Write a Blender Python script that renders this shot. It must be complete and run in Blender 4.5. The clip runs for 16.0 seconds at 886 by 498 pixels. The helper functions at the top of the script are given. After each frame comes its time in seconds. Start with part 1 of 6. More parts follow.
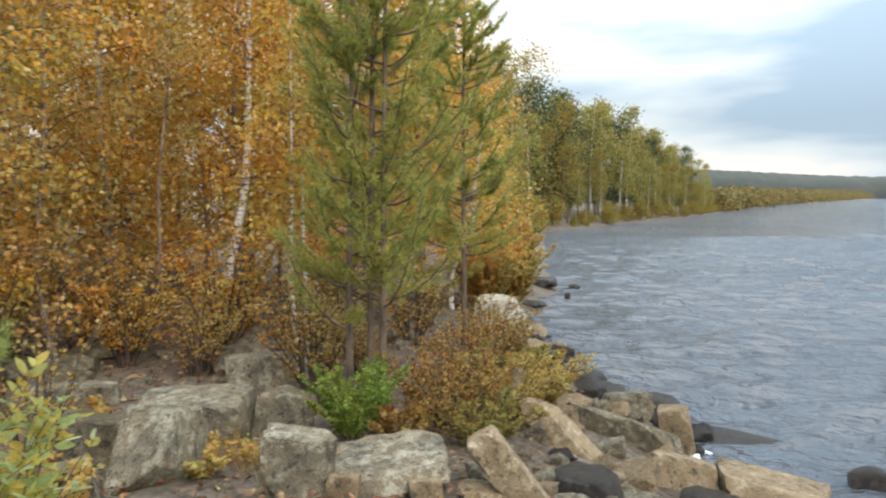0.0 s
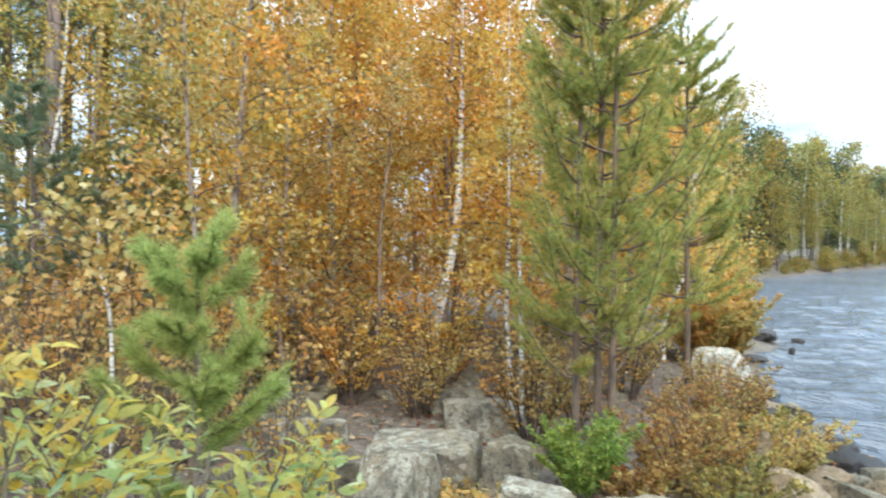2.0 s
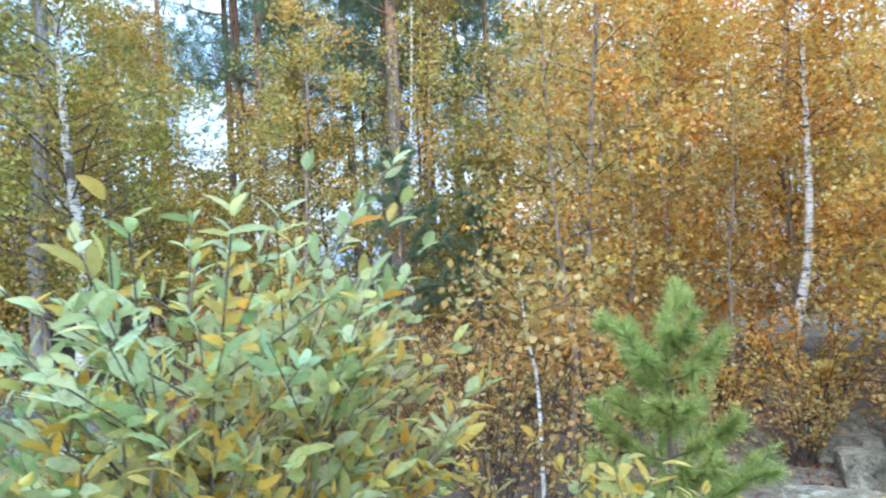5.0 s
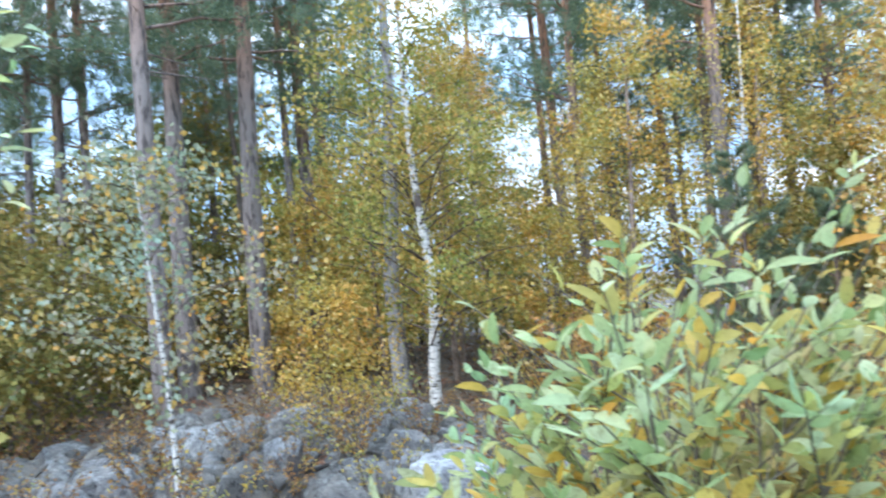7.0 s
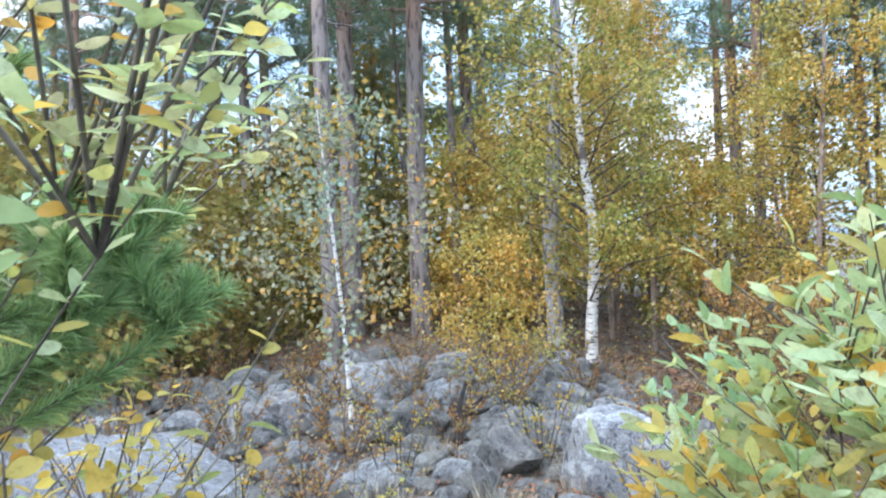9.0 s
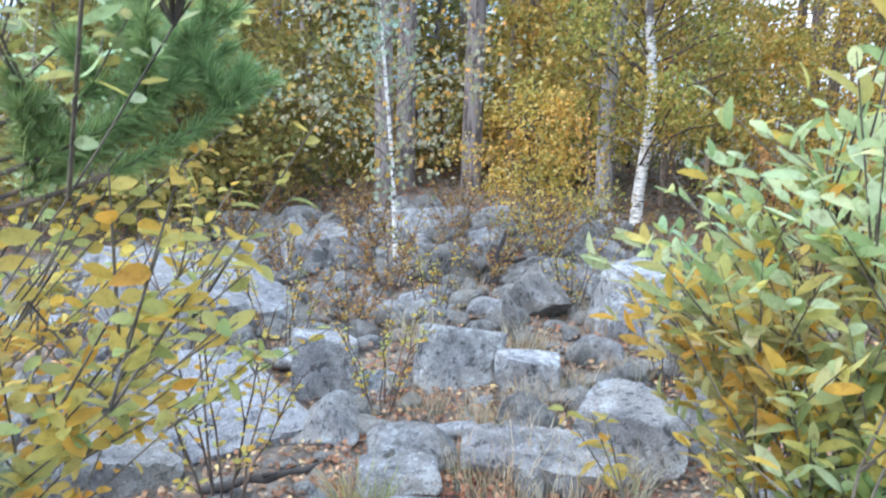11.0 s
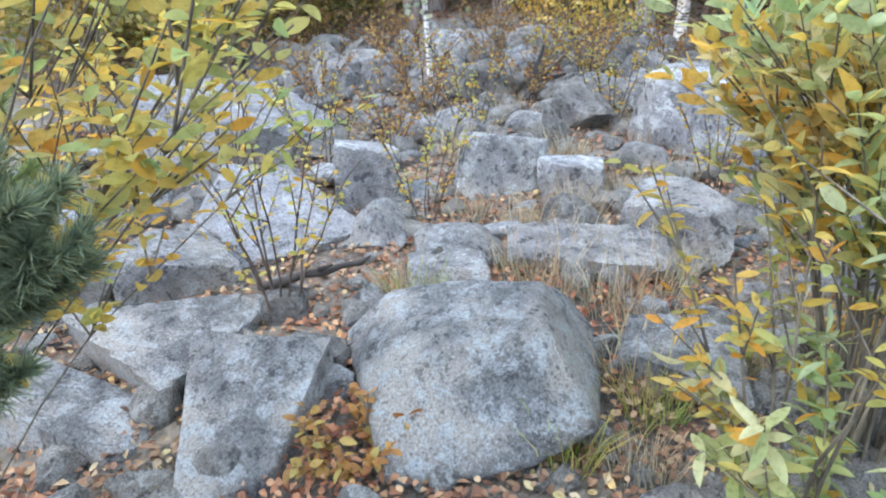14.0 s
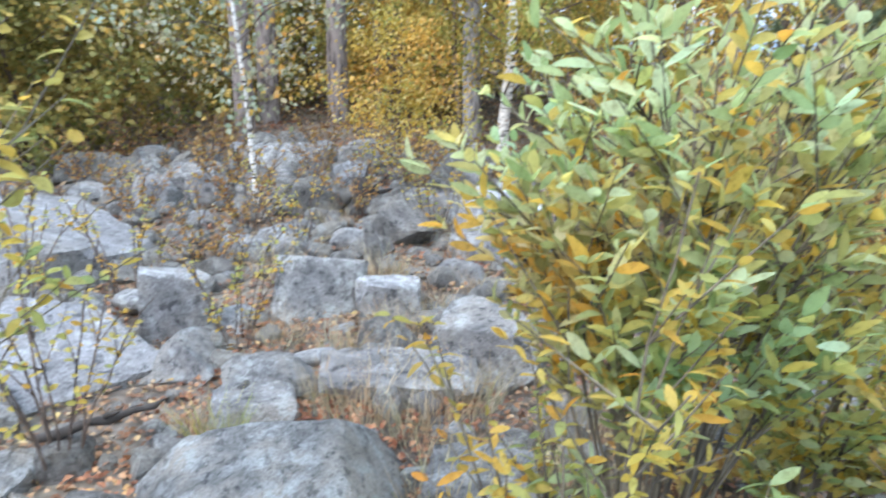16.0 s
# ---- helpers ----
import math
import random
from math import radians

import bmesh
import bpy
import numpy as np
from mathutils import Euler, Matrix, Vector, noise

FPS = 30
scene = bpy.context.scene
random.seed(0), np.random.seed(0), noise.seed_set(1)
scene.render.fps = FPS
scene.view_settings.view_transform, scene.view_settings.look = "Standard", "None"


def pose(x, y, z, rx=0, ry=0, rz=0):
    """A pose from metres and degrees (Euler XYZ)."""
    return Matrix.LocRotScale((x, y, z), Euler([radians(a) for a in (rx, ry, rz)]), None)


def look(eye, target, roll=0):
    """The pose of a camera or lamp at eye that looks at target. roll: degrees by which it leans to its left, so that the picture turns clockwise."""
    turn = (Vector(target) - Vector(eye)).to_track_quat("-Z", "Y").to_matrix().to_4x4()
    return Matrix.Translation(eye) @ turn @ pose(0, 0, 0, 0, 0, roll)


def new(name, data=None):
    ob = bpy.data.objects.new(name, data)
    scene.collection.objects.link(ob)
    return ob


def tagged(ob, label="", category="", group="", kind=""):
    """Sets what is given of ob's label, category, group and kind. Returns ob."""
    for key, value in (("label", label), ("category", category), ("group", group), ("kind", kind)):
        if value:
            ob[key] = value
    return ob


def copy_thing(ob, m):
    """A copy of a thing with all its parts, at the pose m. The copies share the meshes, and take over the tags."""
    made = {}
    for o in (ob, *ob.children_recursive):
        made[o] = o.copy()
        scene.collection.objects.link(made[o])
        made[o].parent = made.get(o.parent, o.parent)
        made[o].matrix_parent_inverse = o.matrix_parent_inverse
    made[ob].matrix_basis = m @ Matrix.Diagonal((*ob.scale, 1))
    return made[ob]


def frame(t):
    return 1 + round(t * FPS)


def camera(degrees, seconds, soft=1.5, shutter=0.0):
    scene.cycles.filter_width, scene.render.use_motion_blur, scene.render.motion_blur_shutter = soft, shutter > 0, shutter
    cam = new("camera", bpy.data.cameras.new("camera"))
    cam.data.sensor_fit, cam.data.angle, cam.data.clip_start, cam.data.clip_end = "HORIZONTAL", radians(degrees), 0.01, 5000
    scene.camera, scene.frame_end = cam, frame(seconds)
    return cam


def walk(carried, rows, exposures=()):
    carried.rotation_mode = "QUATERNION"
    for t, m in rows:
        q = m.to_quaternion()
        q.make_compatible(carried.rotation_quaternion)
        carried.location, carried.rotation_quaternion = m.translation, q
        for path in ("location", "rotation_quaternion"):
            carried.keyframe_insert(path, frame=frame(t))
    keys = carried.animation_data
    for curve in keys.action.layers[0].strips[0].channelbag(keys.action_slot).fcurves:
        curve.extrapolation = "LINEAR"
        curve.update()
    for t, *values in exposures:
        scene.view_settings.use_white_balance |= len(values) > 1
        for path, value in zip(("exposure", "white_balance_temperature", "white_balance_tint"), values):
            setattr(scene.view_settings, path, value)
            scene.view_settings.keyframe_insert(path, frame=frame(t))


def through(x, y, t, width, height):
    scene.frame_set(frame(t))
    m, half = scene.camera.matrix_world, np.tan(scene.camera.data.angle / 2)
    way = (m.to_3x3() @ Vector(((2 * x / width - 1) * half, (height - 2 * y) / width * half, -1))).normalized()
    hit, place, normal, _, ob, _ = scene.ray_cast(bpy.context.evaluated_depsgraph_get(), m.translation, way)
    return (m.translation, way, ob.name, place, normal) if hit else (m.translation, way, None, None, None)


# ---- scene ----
cam = camera(64.3, 16.0, soft=2.1, shutter=0.4)
PATH = [
    (0, (0.399, -0.077, 2.457), (0.014, 1.88, 2.305), 0.3),
    (0.5, (0.326, -0.074, 2.443), (-0.184, 1.854, 2.298), 0.3),
    (1, (0.244, -0.035, 2.447), (-0.386, 1.861, 2.348), 0.0),
    (1.5, (0.137, -0.002, 2.438), (-0.613, 1.851, 2.381), 0.1),
    (2, (0.035, -0.029, 2.457), (-0.847, 1.766, 2.43), 0.2),
    (2.5, (-0.083, -0.062, 2.465), (-1.106, 1.656, 2.451), 0.4),
    (3, (-0.189, -0.066, 2.459), (-1.344, 1.567, 2.443), -0.8),
    (3.2, (-0.228, -0.07, 2.466), (-1.446, 1.517, 2.448), -1.6),
    (5.3, (-0.61, -0.545, 2.764), (-2.153, 0.727, 2.798), -2.6),
    (5.5, (-0.636, -0.561, 2.77), (-2.216, 0.664, 2.807), -2.3),
    (6, (-0.708, -0.632, 2.792), (-2.406, 0.423, 2.87), -3.0),
    (6.5, (-0.768, -0.712, 2.803), (-2.572, 0.148, 2.895), -3.2),
    (7, (-0.807, -0.824, 2.819), (-2.71, -0.22, 2.935), -5.0),
    (7.5, (-0.864, -0.898, 2.847), (-2.801, -0.431, 3.014), -4.1),
    (8, (-0.895, -0.939, 2.827), (-2.858, -0.593, 2.981), -3.7),
    (8.5, (-0.904, -0.981, 2.811), (-2.886, -0.735, 2.903), -3.1),
    (8.7, (-0.892, -0.99, 2.806), (-2.879, -0.772, 2.868), -2.8),
    (10.8, (-0.647, -0.923, 2.731), (-2.617, -0.871, 2.389), 1.1),
    (11, (-0.647, -0.928, 2.711), (-2.61, -0.897, 2.33), 1.3),
    (11.5, (-0.659, -0.958, 2.64), (-2.595, -0.954, 2.136), 1.0),
    (12, (-0.653, -0.96, 2.607), (-2.568, -0.95, 2.03), 0.9),
    (12.5, (-0.645, -0.947, 2.57), (-2.539, -0.914, 1.928), 1.1),
    (13, (-0.639, -0.95, 2.548), (-2.515, -0.942, 1.853), 0.5),
    (13.5, (-0.625, -0.978, 2.517), (-2.475, -1.002, 1.757), 0.4),
    (14, (-0.615, -0.975, 2.504), (-2.446, -1.038, 1.702), -1.7),
    (14.5, (-0.628, -0.936, 2.525), (-2.464, -1.014, 1.735), -1.7),
    (15, (-0.629, -0.888, 2.569), (-2.499, -0.858, 1.858), -1.0),
    (15.5, (-0.634, -0.838, 2.604), (-2.525, -0.67, 1.976), -0.4),
    (16, (-0.639, -0.777, 2.632), (-2.529, -0.415, 2.09), 0.8),
]
walk(cam, [(t, look(eye, target, roll)) for t, eye, target, roll in PATH],
     exposures=[(0.0, 0.46, 7900, 15), (1.5, 0.90, 7300, 12), (3.2, 1.15, 6000, 9), (5.5, 1.04, 5750, 10), (6.5, 1.08, 5800, 11), (8.7, 1.14, 6150, 15), (11.0, 1.18, 6100, 16), (13.5, 1.18, 6300, 17), (16.0, 1.25, 6450, 16)])

# ---- sky and sun ----
world = bpy.data.worlds.new("sky")
scene.world = world
world.use_nodes = True
wn, wl = world.node_tree.nodes, world.node_tree.links
wn.clear()
w_out, w_bg = wn.new("ShaderNodeOutputWorld"), wn.new("ShaderNodeBackground")
w_sky = wn.new("ShaderNodeTexSky")
w_sky.sky_type, w_sky.sun_disc = "NISHITA", False
w_sky.sun_elevation, w_sky.sun_rotation = radians(28), radians(150)
w_sky.air_density, w_sky.dust_density = 1.0, 2.0
w_co, w_map, w_no = wn.new("ShaderNodeTexCoord"), wn.new("ShaderNodeMapping"), wn.new("ShaderNodeTexNoise")
w_map.inputs["Scale"].default_value = (1.0, 1.0, 4.2)
w_map.inputs["Location"].default_value = (0.35, 0.2, 0.1)
w_no.inputs["Scale"].default_value, w_no.inputs["Detail"].default_value, w_no.inputs["Roughness"].default_value = 2.0, 4.0, 0.48
w_ramp = wn.new("ShaderNodeValToRGB")
w_ramp.color_ramp.elements[0].position, w_ramp.color_ramp.elements[0].color = 0.42, (0.35, 0.55, 0.79, 1)
w_ramp.color_ramp.elements[1].position, w_ramp.color_ramp.elements[1].color = 0.69, (1.06, 1.09, 1.12, 1)
w_mid = w_ramp.color_ramp.elements.new(0.52)
w_mid.color = (0.61, 0.80, 0.98, 1)
w_dim = wn.new("ShaderNodeMix")
w_dim.data_type, w_dim.blend_type = "RGBA", "MULTIPLY"
w_dim.inputs["Factor"].default_value = 1.0
w_dim.inputs[7].default_value = (0.10, 0.10, 0.10, 1)
w_mix = wn.new("ShaderNodeMix")
w_mix.data_type = "RGBA"
w_mix.inputs["Factor"].default_value = 0.9
wl.new(w_co.outputs["Generated"], w_map.inputs["Vector"])
wl.new(w_map.outputs["Vector"], w_no.inputs["Vector"])
wl.new(w_no.outputs["Fac"], w_ramp.inputs["Fac"])
wl.new(w_sky.outputs["Color"], w_dim.inputs[6])
wl.new(w_dim.outputs[2], w_mix.inputs[6])
wl.new(w_ramp.outputs["Color"], w_mix.inputs[7])
# an overcast sky is brighter overhead than at the horizon
w_sep, w_el, w_mul = wn.new("ShaderNodeSeparateXYZ"), wn.new("ShaderNodeMapRange"), wn.new("ShaderNodeMix")
wl.new(w_co.outputs["Generated"], w_sep.inputs["Vector"])
wl.new(w_sep.outputs["Z"], w_el.inputs["Value"])
w_el.inputs["From Min"].default_value, w_el.inputs["From Max"].default_value = 0.1, 0.8
w_el.inputs["To Min"].default_value, w_el.inputs["To Max"].default_value = 0.86, 2.65
w_mul.data_type, w_mul.blend_type = "RGBA", "MULTIPLY"
w_mul.inputs["Factor"].default_value = 1.0
wl.new(w_mix.outputs[2], w_mul.inputs[6])
wl.new(w_el.outputs["Result"], w_mul.inputs[7])
wl.new(w_mul.outputs[2], w_bg.inputs["Color"])
w_bg.inputs["Strength"].default_value = 1.0
wl.new(w_bg.outputs["Background"], w_out.inputs["Surface"])

sun = new("sun", bpy.data.lights.new("sun", "SUN"))
sun.data.energy, sun.data.angle, sun.data.color = 1.2, radians(20), (1.0, 0.95, 0.88)
sun.matrix_world = look((0, 0, 30), (-9, 14, 12))


# ---- materials ----
def material(name):
    m = bpy.data.materials.new(name)
    m.use_nodes = True
    nt = m.node_tree
    bsdf = nt.nodes["Principled BSDF"]
    return m, nt, bsdf


def ramp_node(nt, stops):
    r = nt.nodes.new("ShaderNodeValToRGB")
    e = r.color_ramp.elements
    while len(e) < len(stops):
        e.new(0.5)
    for i, (p, c) in enumerate(stops):
        e[i].position, e[i].color = p, (*c, 1)
    return r


def noise_node(nt, scale, detail=4.0, rough=0.55, stretch=(1, 1, 1), coord="Object"):
    co, mp, no = nt.nodes.new("ShaderNodeTexCoord"), nt.nodes.new("ShaderNodeMapping"), nt.nodes.new("ShaderNodeTexNoise")
    mp.inputs["Scale"].default_value = stretch
    no.inputs["Scale"].default_value, no.inputs["Detail"].default_value, no.inputs["Roughness"].default_value = scale, detail, rough
    nt.links.new(co.outputs[coord], mp.inputs["Vector"])
    nt.links.new(mp.outputs["Vector"], no.inputs["Vector"])
    return no


def mix_node(nt, fac, a, b, blend="MIX"):
    mx = nt.nodes.new("ShaderNodeMix")
    mx.data_type, mx.blend_type = "RGBA", blend
    for sock, v in ((mx.inputs["Factor"], fac), (mx.inputs[6], a), (mx.inputs[7], b)):
        if isinstance(v, (int, float)):
            sock.default_value = v
        elif isinstance(v, tuple):
            sock.default_value = (*v, 1)
        else:
            nt.links.new(v, sock)
    return mx.outputs[2]


def bump_node(nt, bsdf, height, strength, distance):
    b = nt.nodes.new("ShaderNodeBump")
    b.inputs["Strength"].default_value, b.inputs["Distance"].default_value = strength, distance
    nt.links.new(height, b.inputs["Height"])
    nt.links.new(b.outputs["Normal"], bsdf.inputs["Normal"])


def leaf_material(name, stops, through=0.45, rough=0.55, single=False, turning=1.0):
    """Leaves: each one takes its own colour from the ramp, and lets some light through."""
    m, nt, bsdf = material(name)
    geo = nt.nodes.new("ShaderNodeObjectInfo" if single else "ShaderNodeNewGeometry")
    r = ramp_node(nt, stops)
    nt.links.new(geo.outputs["Random" if single else "Random Per Island"], r.inputs["Fac"])
    no = noise_node(nt, 38.0, 5.0, 0.7)
    dark = ramp_node(nt, [(0.32, (0.55, 0.50, 0.45)), (0.46, (0.92, 0.92, 0.92)), (0.7, (1.1, 1.1, 1.1))])
    nt.links.new(no.outputs["Fac"], dark.inputs["Fac"])
    col = mix_node(nt, 1.0, r.outputs["Color"], dark.outputs["Color"], "MULTIPLY")
    # whole boughs turn earlier or later than others
    bough = noise_node(nt, 1.15, 2.0, 0.5)
    hue = ramp_node(nt, [(0.34, (1.14, 0.86, 0.80)), (0.5, (1.0, 1.0, 1.0)), (0.66, (0.74, 0.96, 1.08))])
    nt.links.new(bough.outputs["Fac"], hue.inputs["Fac"])
    col = mix_node(nt, turning, col, hue.outputs["Color"], "MULTIPLY")
    nt.links.new(col, bsdf.inputs["Base Color"])
    bsdf.inputs["Roughness"].default_value = rough
    bsdf.inputs["Specular IOR Level"].default_value = 0.3
    tr, mx, out = nt.nodes.new("ShaderNodeBsdfTranslucent"), nt.nodes.new("ShaderNodeMixShader"), nt.nodes["Material Output"]
    nt.links.new(col, tr.inputs["Color"])
    mx.inputs[0].default_value = through
    nt.links.new(bsdf.outputs["BSDF"], mx.inputs[1])
    nt.links.new(tr.outputs["BSDF"], mx.inputs[2])
    nt.links.new(mx.outputs["Shader"], out.inputs["Surface"])
    return m


def rock_material(name, base, dark, lichen, amount, rough=0.85, warm=None, vary=True):
    """Weathered granite: mottled stone, crusts of pale lichen, black lichen specks, pitted relief."""
    m, nt, bsdf = material(name)
    grain = noise_node(nt, 120.0, 3.0, 0.7)
    mid = noise_node(nt, 7.5, 8.0, 0.68)
    big = noise_node(nt, 2.4, 4.0, 0.6)
    r1 = ramp_node(nt, [(0.34, dark), (0.50, tuple(0.5 * (a + b) for a, b in zip(dark, base))), (0.64, base)])
    nt.links.new(mid.outputs["Fac"], r1.inputs["Fac"])
    r2 = ramp_node(nt, [(0.34, (0.62, 0.62, 0.62)), (0.66, (1.28, 1.28, 1.28))])
    nt.links.new(grain.outputs["Fac"], r2.inputs["Fac"])
    col = r1.outputs["Color"]
    if warm:
        rw = ramp_node(nt, [(0.44, (0, 0, 0)), (0.60, (0.8, 0.8, 0.8))])
        nt.links.new(big.outputs["Fac"], rw.inputs["Fac"])
        col = mix_node(nt, rw.outputs["Color"], col, warm)
    # pale crust lichen, gathered in patches
    spots = noise_node(nt, 12.0, 10.0, 0.72)
    rl = ramp_node(nt, [(0.555 - 0.06 * amount, (0, 0, 0)), (0.58 - 0.06 * amount, (0.9, 0.9, 0.9))])
    nt.links.new(spots.outputs["Fac"], rl.inputs["Fac"])
    where = noise_node(nt, 3.3, 3.0, 0.6, (1, 1, 1.3))
    patch = ramp_node(nt, [(0.40, (0.15, 0.15, 0.15)), (0.58, (1, 1, 1))])
    nt.links.new(where.outputs["Fac"], patch.inputs["Fac"])
    fac = mix_node(nt, 1.0, rl.outputs["Color"], patch.outputs["Color"], "MULTIPLY")
    col = mix_node(nt, fac, col, lichen)
    # black lichen specks
    spots2 = noise_node(nt, 17.0, 7.0, 0.75, (1, 1.3, 0.8))
    rd = ramp_node(nt, [(0.555, (0, 0, 0)), (0.58, (0.85, 0.85, 0.85))])
    nt.links.new(spots2.outputs["Fac"], rd.inputs["Fac"])
    where2 = ramp_node(nt, [(0.42, (1, 1, 1)), (0.62, (0.25, 0.25, 0.25))])
    nt.links.new(where.outputs["Fac"], where2.inputs["Fac"])
    col = mix_node(nt, mix_node(nt, 1.0, rd.outputs["Color"], where2.outputs["Color"], "MULTIPLY"), col, (0.04, 0.042, 0.045))
    # fine pale and dark specks
    specks = noise_node(nt, 85.0, 3.0, 0.7)
    rs = ramp_node(nt, [(0.56, (0, 0, 0)), (0.60, (0.45, 0.45, 0.45))])
    nt.links.new(specks.outputs["Fac"], rs.inputs["Fac"])
    col = mix_node(nt, mix_node(nt, 1.0, rs.outputs["Color"], patch.outputs["Color"], "MULTIPLY"), col, tuple(min(0.85, c * 1.25) for c in lichen))
    rs2 = ramp_node(nt, [(0.38, (0.5, 0.5, 0.5)), (0.42, (0, 0, 0))])
    nt.links.new(specks.outputs["Fac"], rs2.inputs["Fac"])
    col = mix_node(nt, rs2.outputs["Color"], col, tuple(0.45 * c for c in dark))
    col = mix_node(nt, 0.75, col, r2.outputs["Color"], "MULTIPLY")
    info = nt.nodes.new("ShaderNodeObjectInfo")
    tone = ramp_node(nt, [(0.0, (0.66, 0.64, 0.60)), (0.5, (0.95, 0.94, 0.93)), (1.0, (1.12, 1.13, 1.16))])
    nt.links.new(info.outputs["Random"], tone.inputs["Fac"])
    col = mix_node(nt, 1.0 if vary else 0.0, col, tone.outputs["Color"], "MULTIPLY")
    nt.links.new(col, bsdf.inputs["Base Color"])
    bsdf.inputs["Roughness"].default_value = rough
    bsdf.inputs["Specular IOR Level"].default_value = 0.35
    hgt = mix_node(nt, 0.3, mix_node(nt, 0.35, mid.outputs["Fac"], spots.outputs["Fac"]), grain.outputs["Fac"])
    bump_node(nt, bsdf, hgt, 1.0, 0.05)
    return m


ROCK_GREY = rock_material("lichened_granite", (0.275, 0.27, 0.272), (0.105, 0.102, 0.10), (0.42, 0.435, 0.43), 0.6, 0.85, (0.36, 0.335, 0.30))
ROCK_BIG = rock_material("big_boulder_granite", (0.228, 0.226, 0.222), (0.088, 0.086, 0.084), (0.37, 0.385, 0.385), 0.75, 0.85, (0.40, 0.36, 0.31), False)
ROCK_SLAB = rock_material("smooth_grey_granite", (0.31, 0.31, 0.325), (0.17, 0.168, 0.17), (0.44, 0.45, 0.455), 0.1, 0.85, (0.29, 0.28, 0.265), False)
ROCK_PALE = rock_material("pale_lichened_granite", (0.34, 0.34, 0.345), (0.12, 0.12, 0.125), (0.55, 0.57, 0.56), 1.0, 0.85, (0.36, 0.345, 0.32))
ROCK_SHORE = rock_material("shore_granite", (0.31, 0.275, 0.20), (0.09, 0.078, 0.056), (0.53, 0.505, 0.40), 0.8, 0.8, (0.33, 0.26, 0.165))
ROCK_BROWN = rock_material("tan_shore_stone", (0.44, 0.33, 0.20), (0.17, 0.122, 0.072), (0.57, 0.48, 0.34), 0.2, 0.7, (0.40, 0.285, 0.175))
ROCK_WET = rock_material("wet_stone", (0.055, 0.045, 0.04), (0.025, 0.022, 0.02), (0.09, 0.08, 0.07), 0.1, 0.25)
ROCK_WHITE = rock_material("white_lichened_rock", (0.62, 0.60, 0.52), (0.30, 0.28, 0.23), (0.80, 0.79, 0.72), 1.2, 0.85, (0.45, 0.42, 0.25))


def ground_material():
    m, nt, bsdf = material("forest_floor")
    a, b, c = noise_node(nt, 1.3, 5.0, 0.6), noise_node(nt, 14.0, 5.0, 0.65), noise_node(nt, 60.0, 3.0, 0.7)
    r1 = ramp_node(nt, [(0.35, (0.10, 0.082, 0.068)), (0.5, (0.17, 0.148, 0.125)), (0.66, (0.20, 0.185, 0.15))])
    nt.links.new(a.outputs["Fac"], r1.inputs["Fac"])
    r2 = ramp_node(nt, [(0.35, (0.45, 0.42, 0.4)), (0.7, (1.5, 1.4, 1.3))])
    nt.links.new(b.outputs["Fac"], r2.inputs["Fac"])
    col = mix_node(nt, 0.85, r1.outputs["Color"], r2.outputs["Color"], "MULTIPLY")
    nt.links.new(col, bsdf.inputs["Base Color"])
    bsdf.inputs["Roughness"].default_value = 0.95
    bump_node(nt, bsdf, mix_node(nt, 0.4, b.outputs["Fac"], c.outputs["Fac"]), 0.9, 0.05)
    return m


def water_material():
    m, nt, bsdf = material("lake_water")
    big = noise_node(nt, 2.6, 3.0, 0.55, (0.9, 2.0, 1))
    small = noise_node(nt, 9.0, 3.0, 0.6, (0.9, 1.8, 1))
    far = noise_node(nt, 0.06, 2.0, 0.5, (0.4, 1.5, 1))
    rc = ramp_node(nt, [(0.35, (0.125, 0.155, 0.19)), (0.65, (0.165, 0.20, 0.24))])
    nt.links.new(far.outputs["Fac"], rc.inputs["Fac"])
    nt.links.new(rc.outputs["Color"], bsdf.inputs["Base Color"])
    bsdf.inputs["Roughness"].default_value = 0.08
    bsdf.inputs["IOR"].default_value = 1.33
    bump_node(nt, bsdf, mix_node(nt, 0.22, big.outputs["Fac"], small.outputs["Fac"]), 1.0, 0.75)
    return m


def birch_bark():
    m, nt, bsdf = material("birch_bark")
    bands = noise_node(nt, 5.0, 4.0, 0.6, (1.5, 1.5, 7))
    blot = noise_node(nt, 2.3, 3.0, 0.6, (1, 1, 1.2))
    r1 = ramp_node(nt, [(0.39, (0.05, 0.045, 0.04)), (0.47, (0.62, 0.59, 0.54)), (0.7, (0.80, 0.78, 0.74))])
    nt.links.new(bands.outputs["Fac"], r1.inputs["Fac"])
    r2 = ramp_node(nt, [(0.56, (0, 0, 0)), (0.64, (1, 1, 1))])
    nt.links.new(blot.outputs["Fac"], r2.inputs["Fac"])
    col = mix_node(nt, r2.outputs["Color"], r1.outputs["Color"], (0.13, 0.10, 0.085))
    nt.links.new(col, bsdf.inputs["Base Color"])
    bsdf.inputs["Roughness"].default_value = 0.7
    bump_node(nt, bsdf, bands.outputs["Fac"], 0.4, 0.01)
    return m


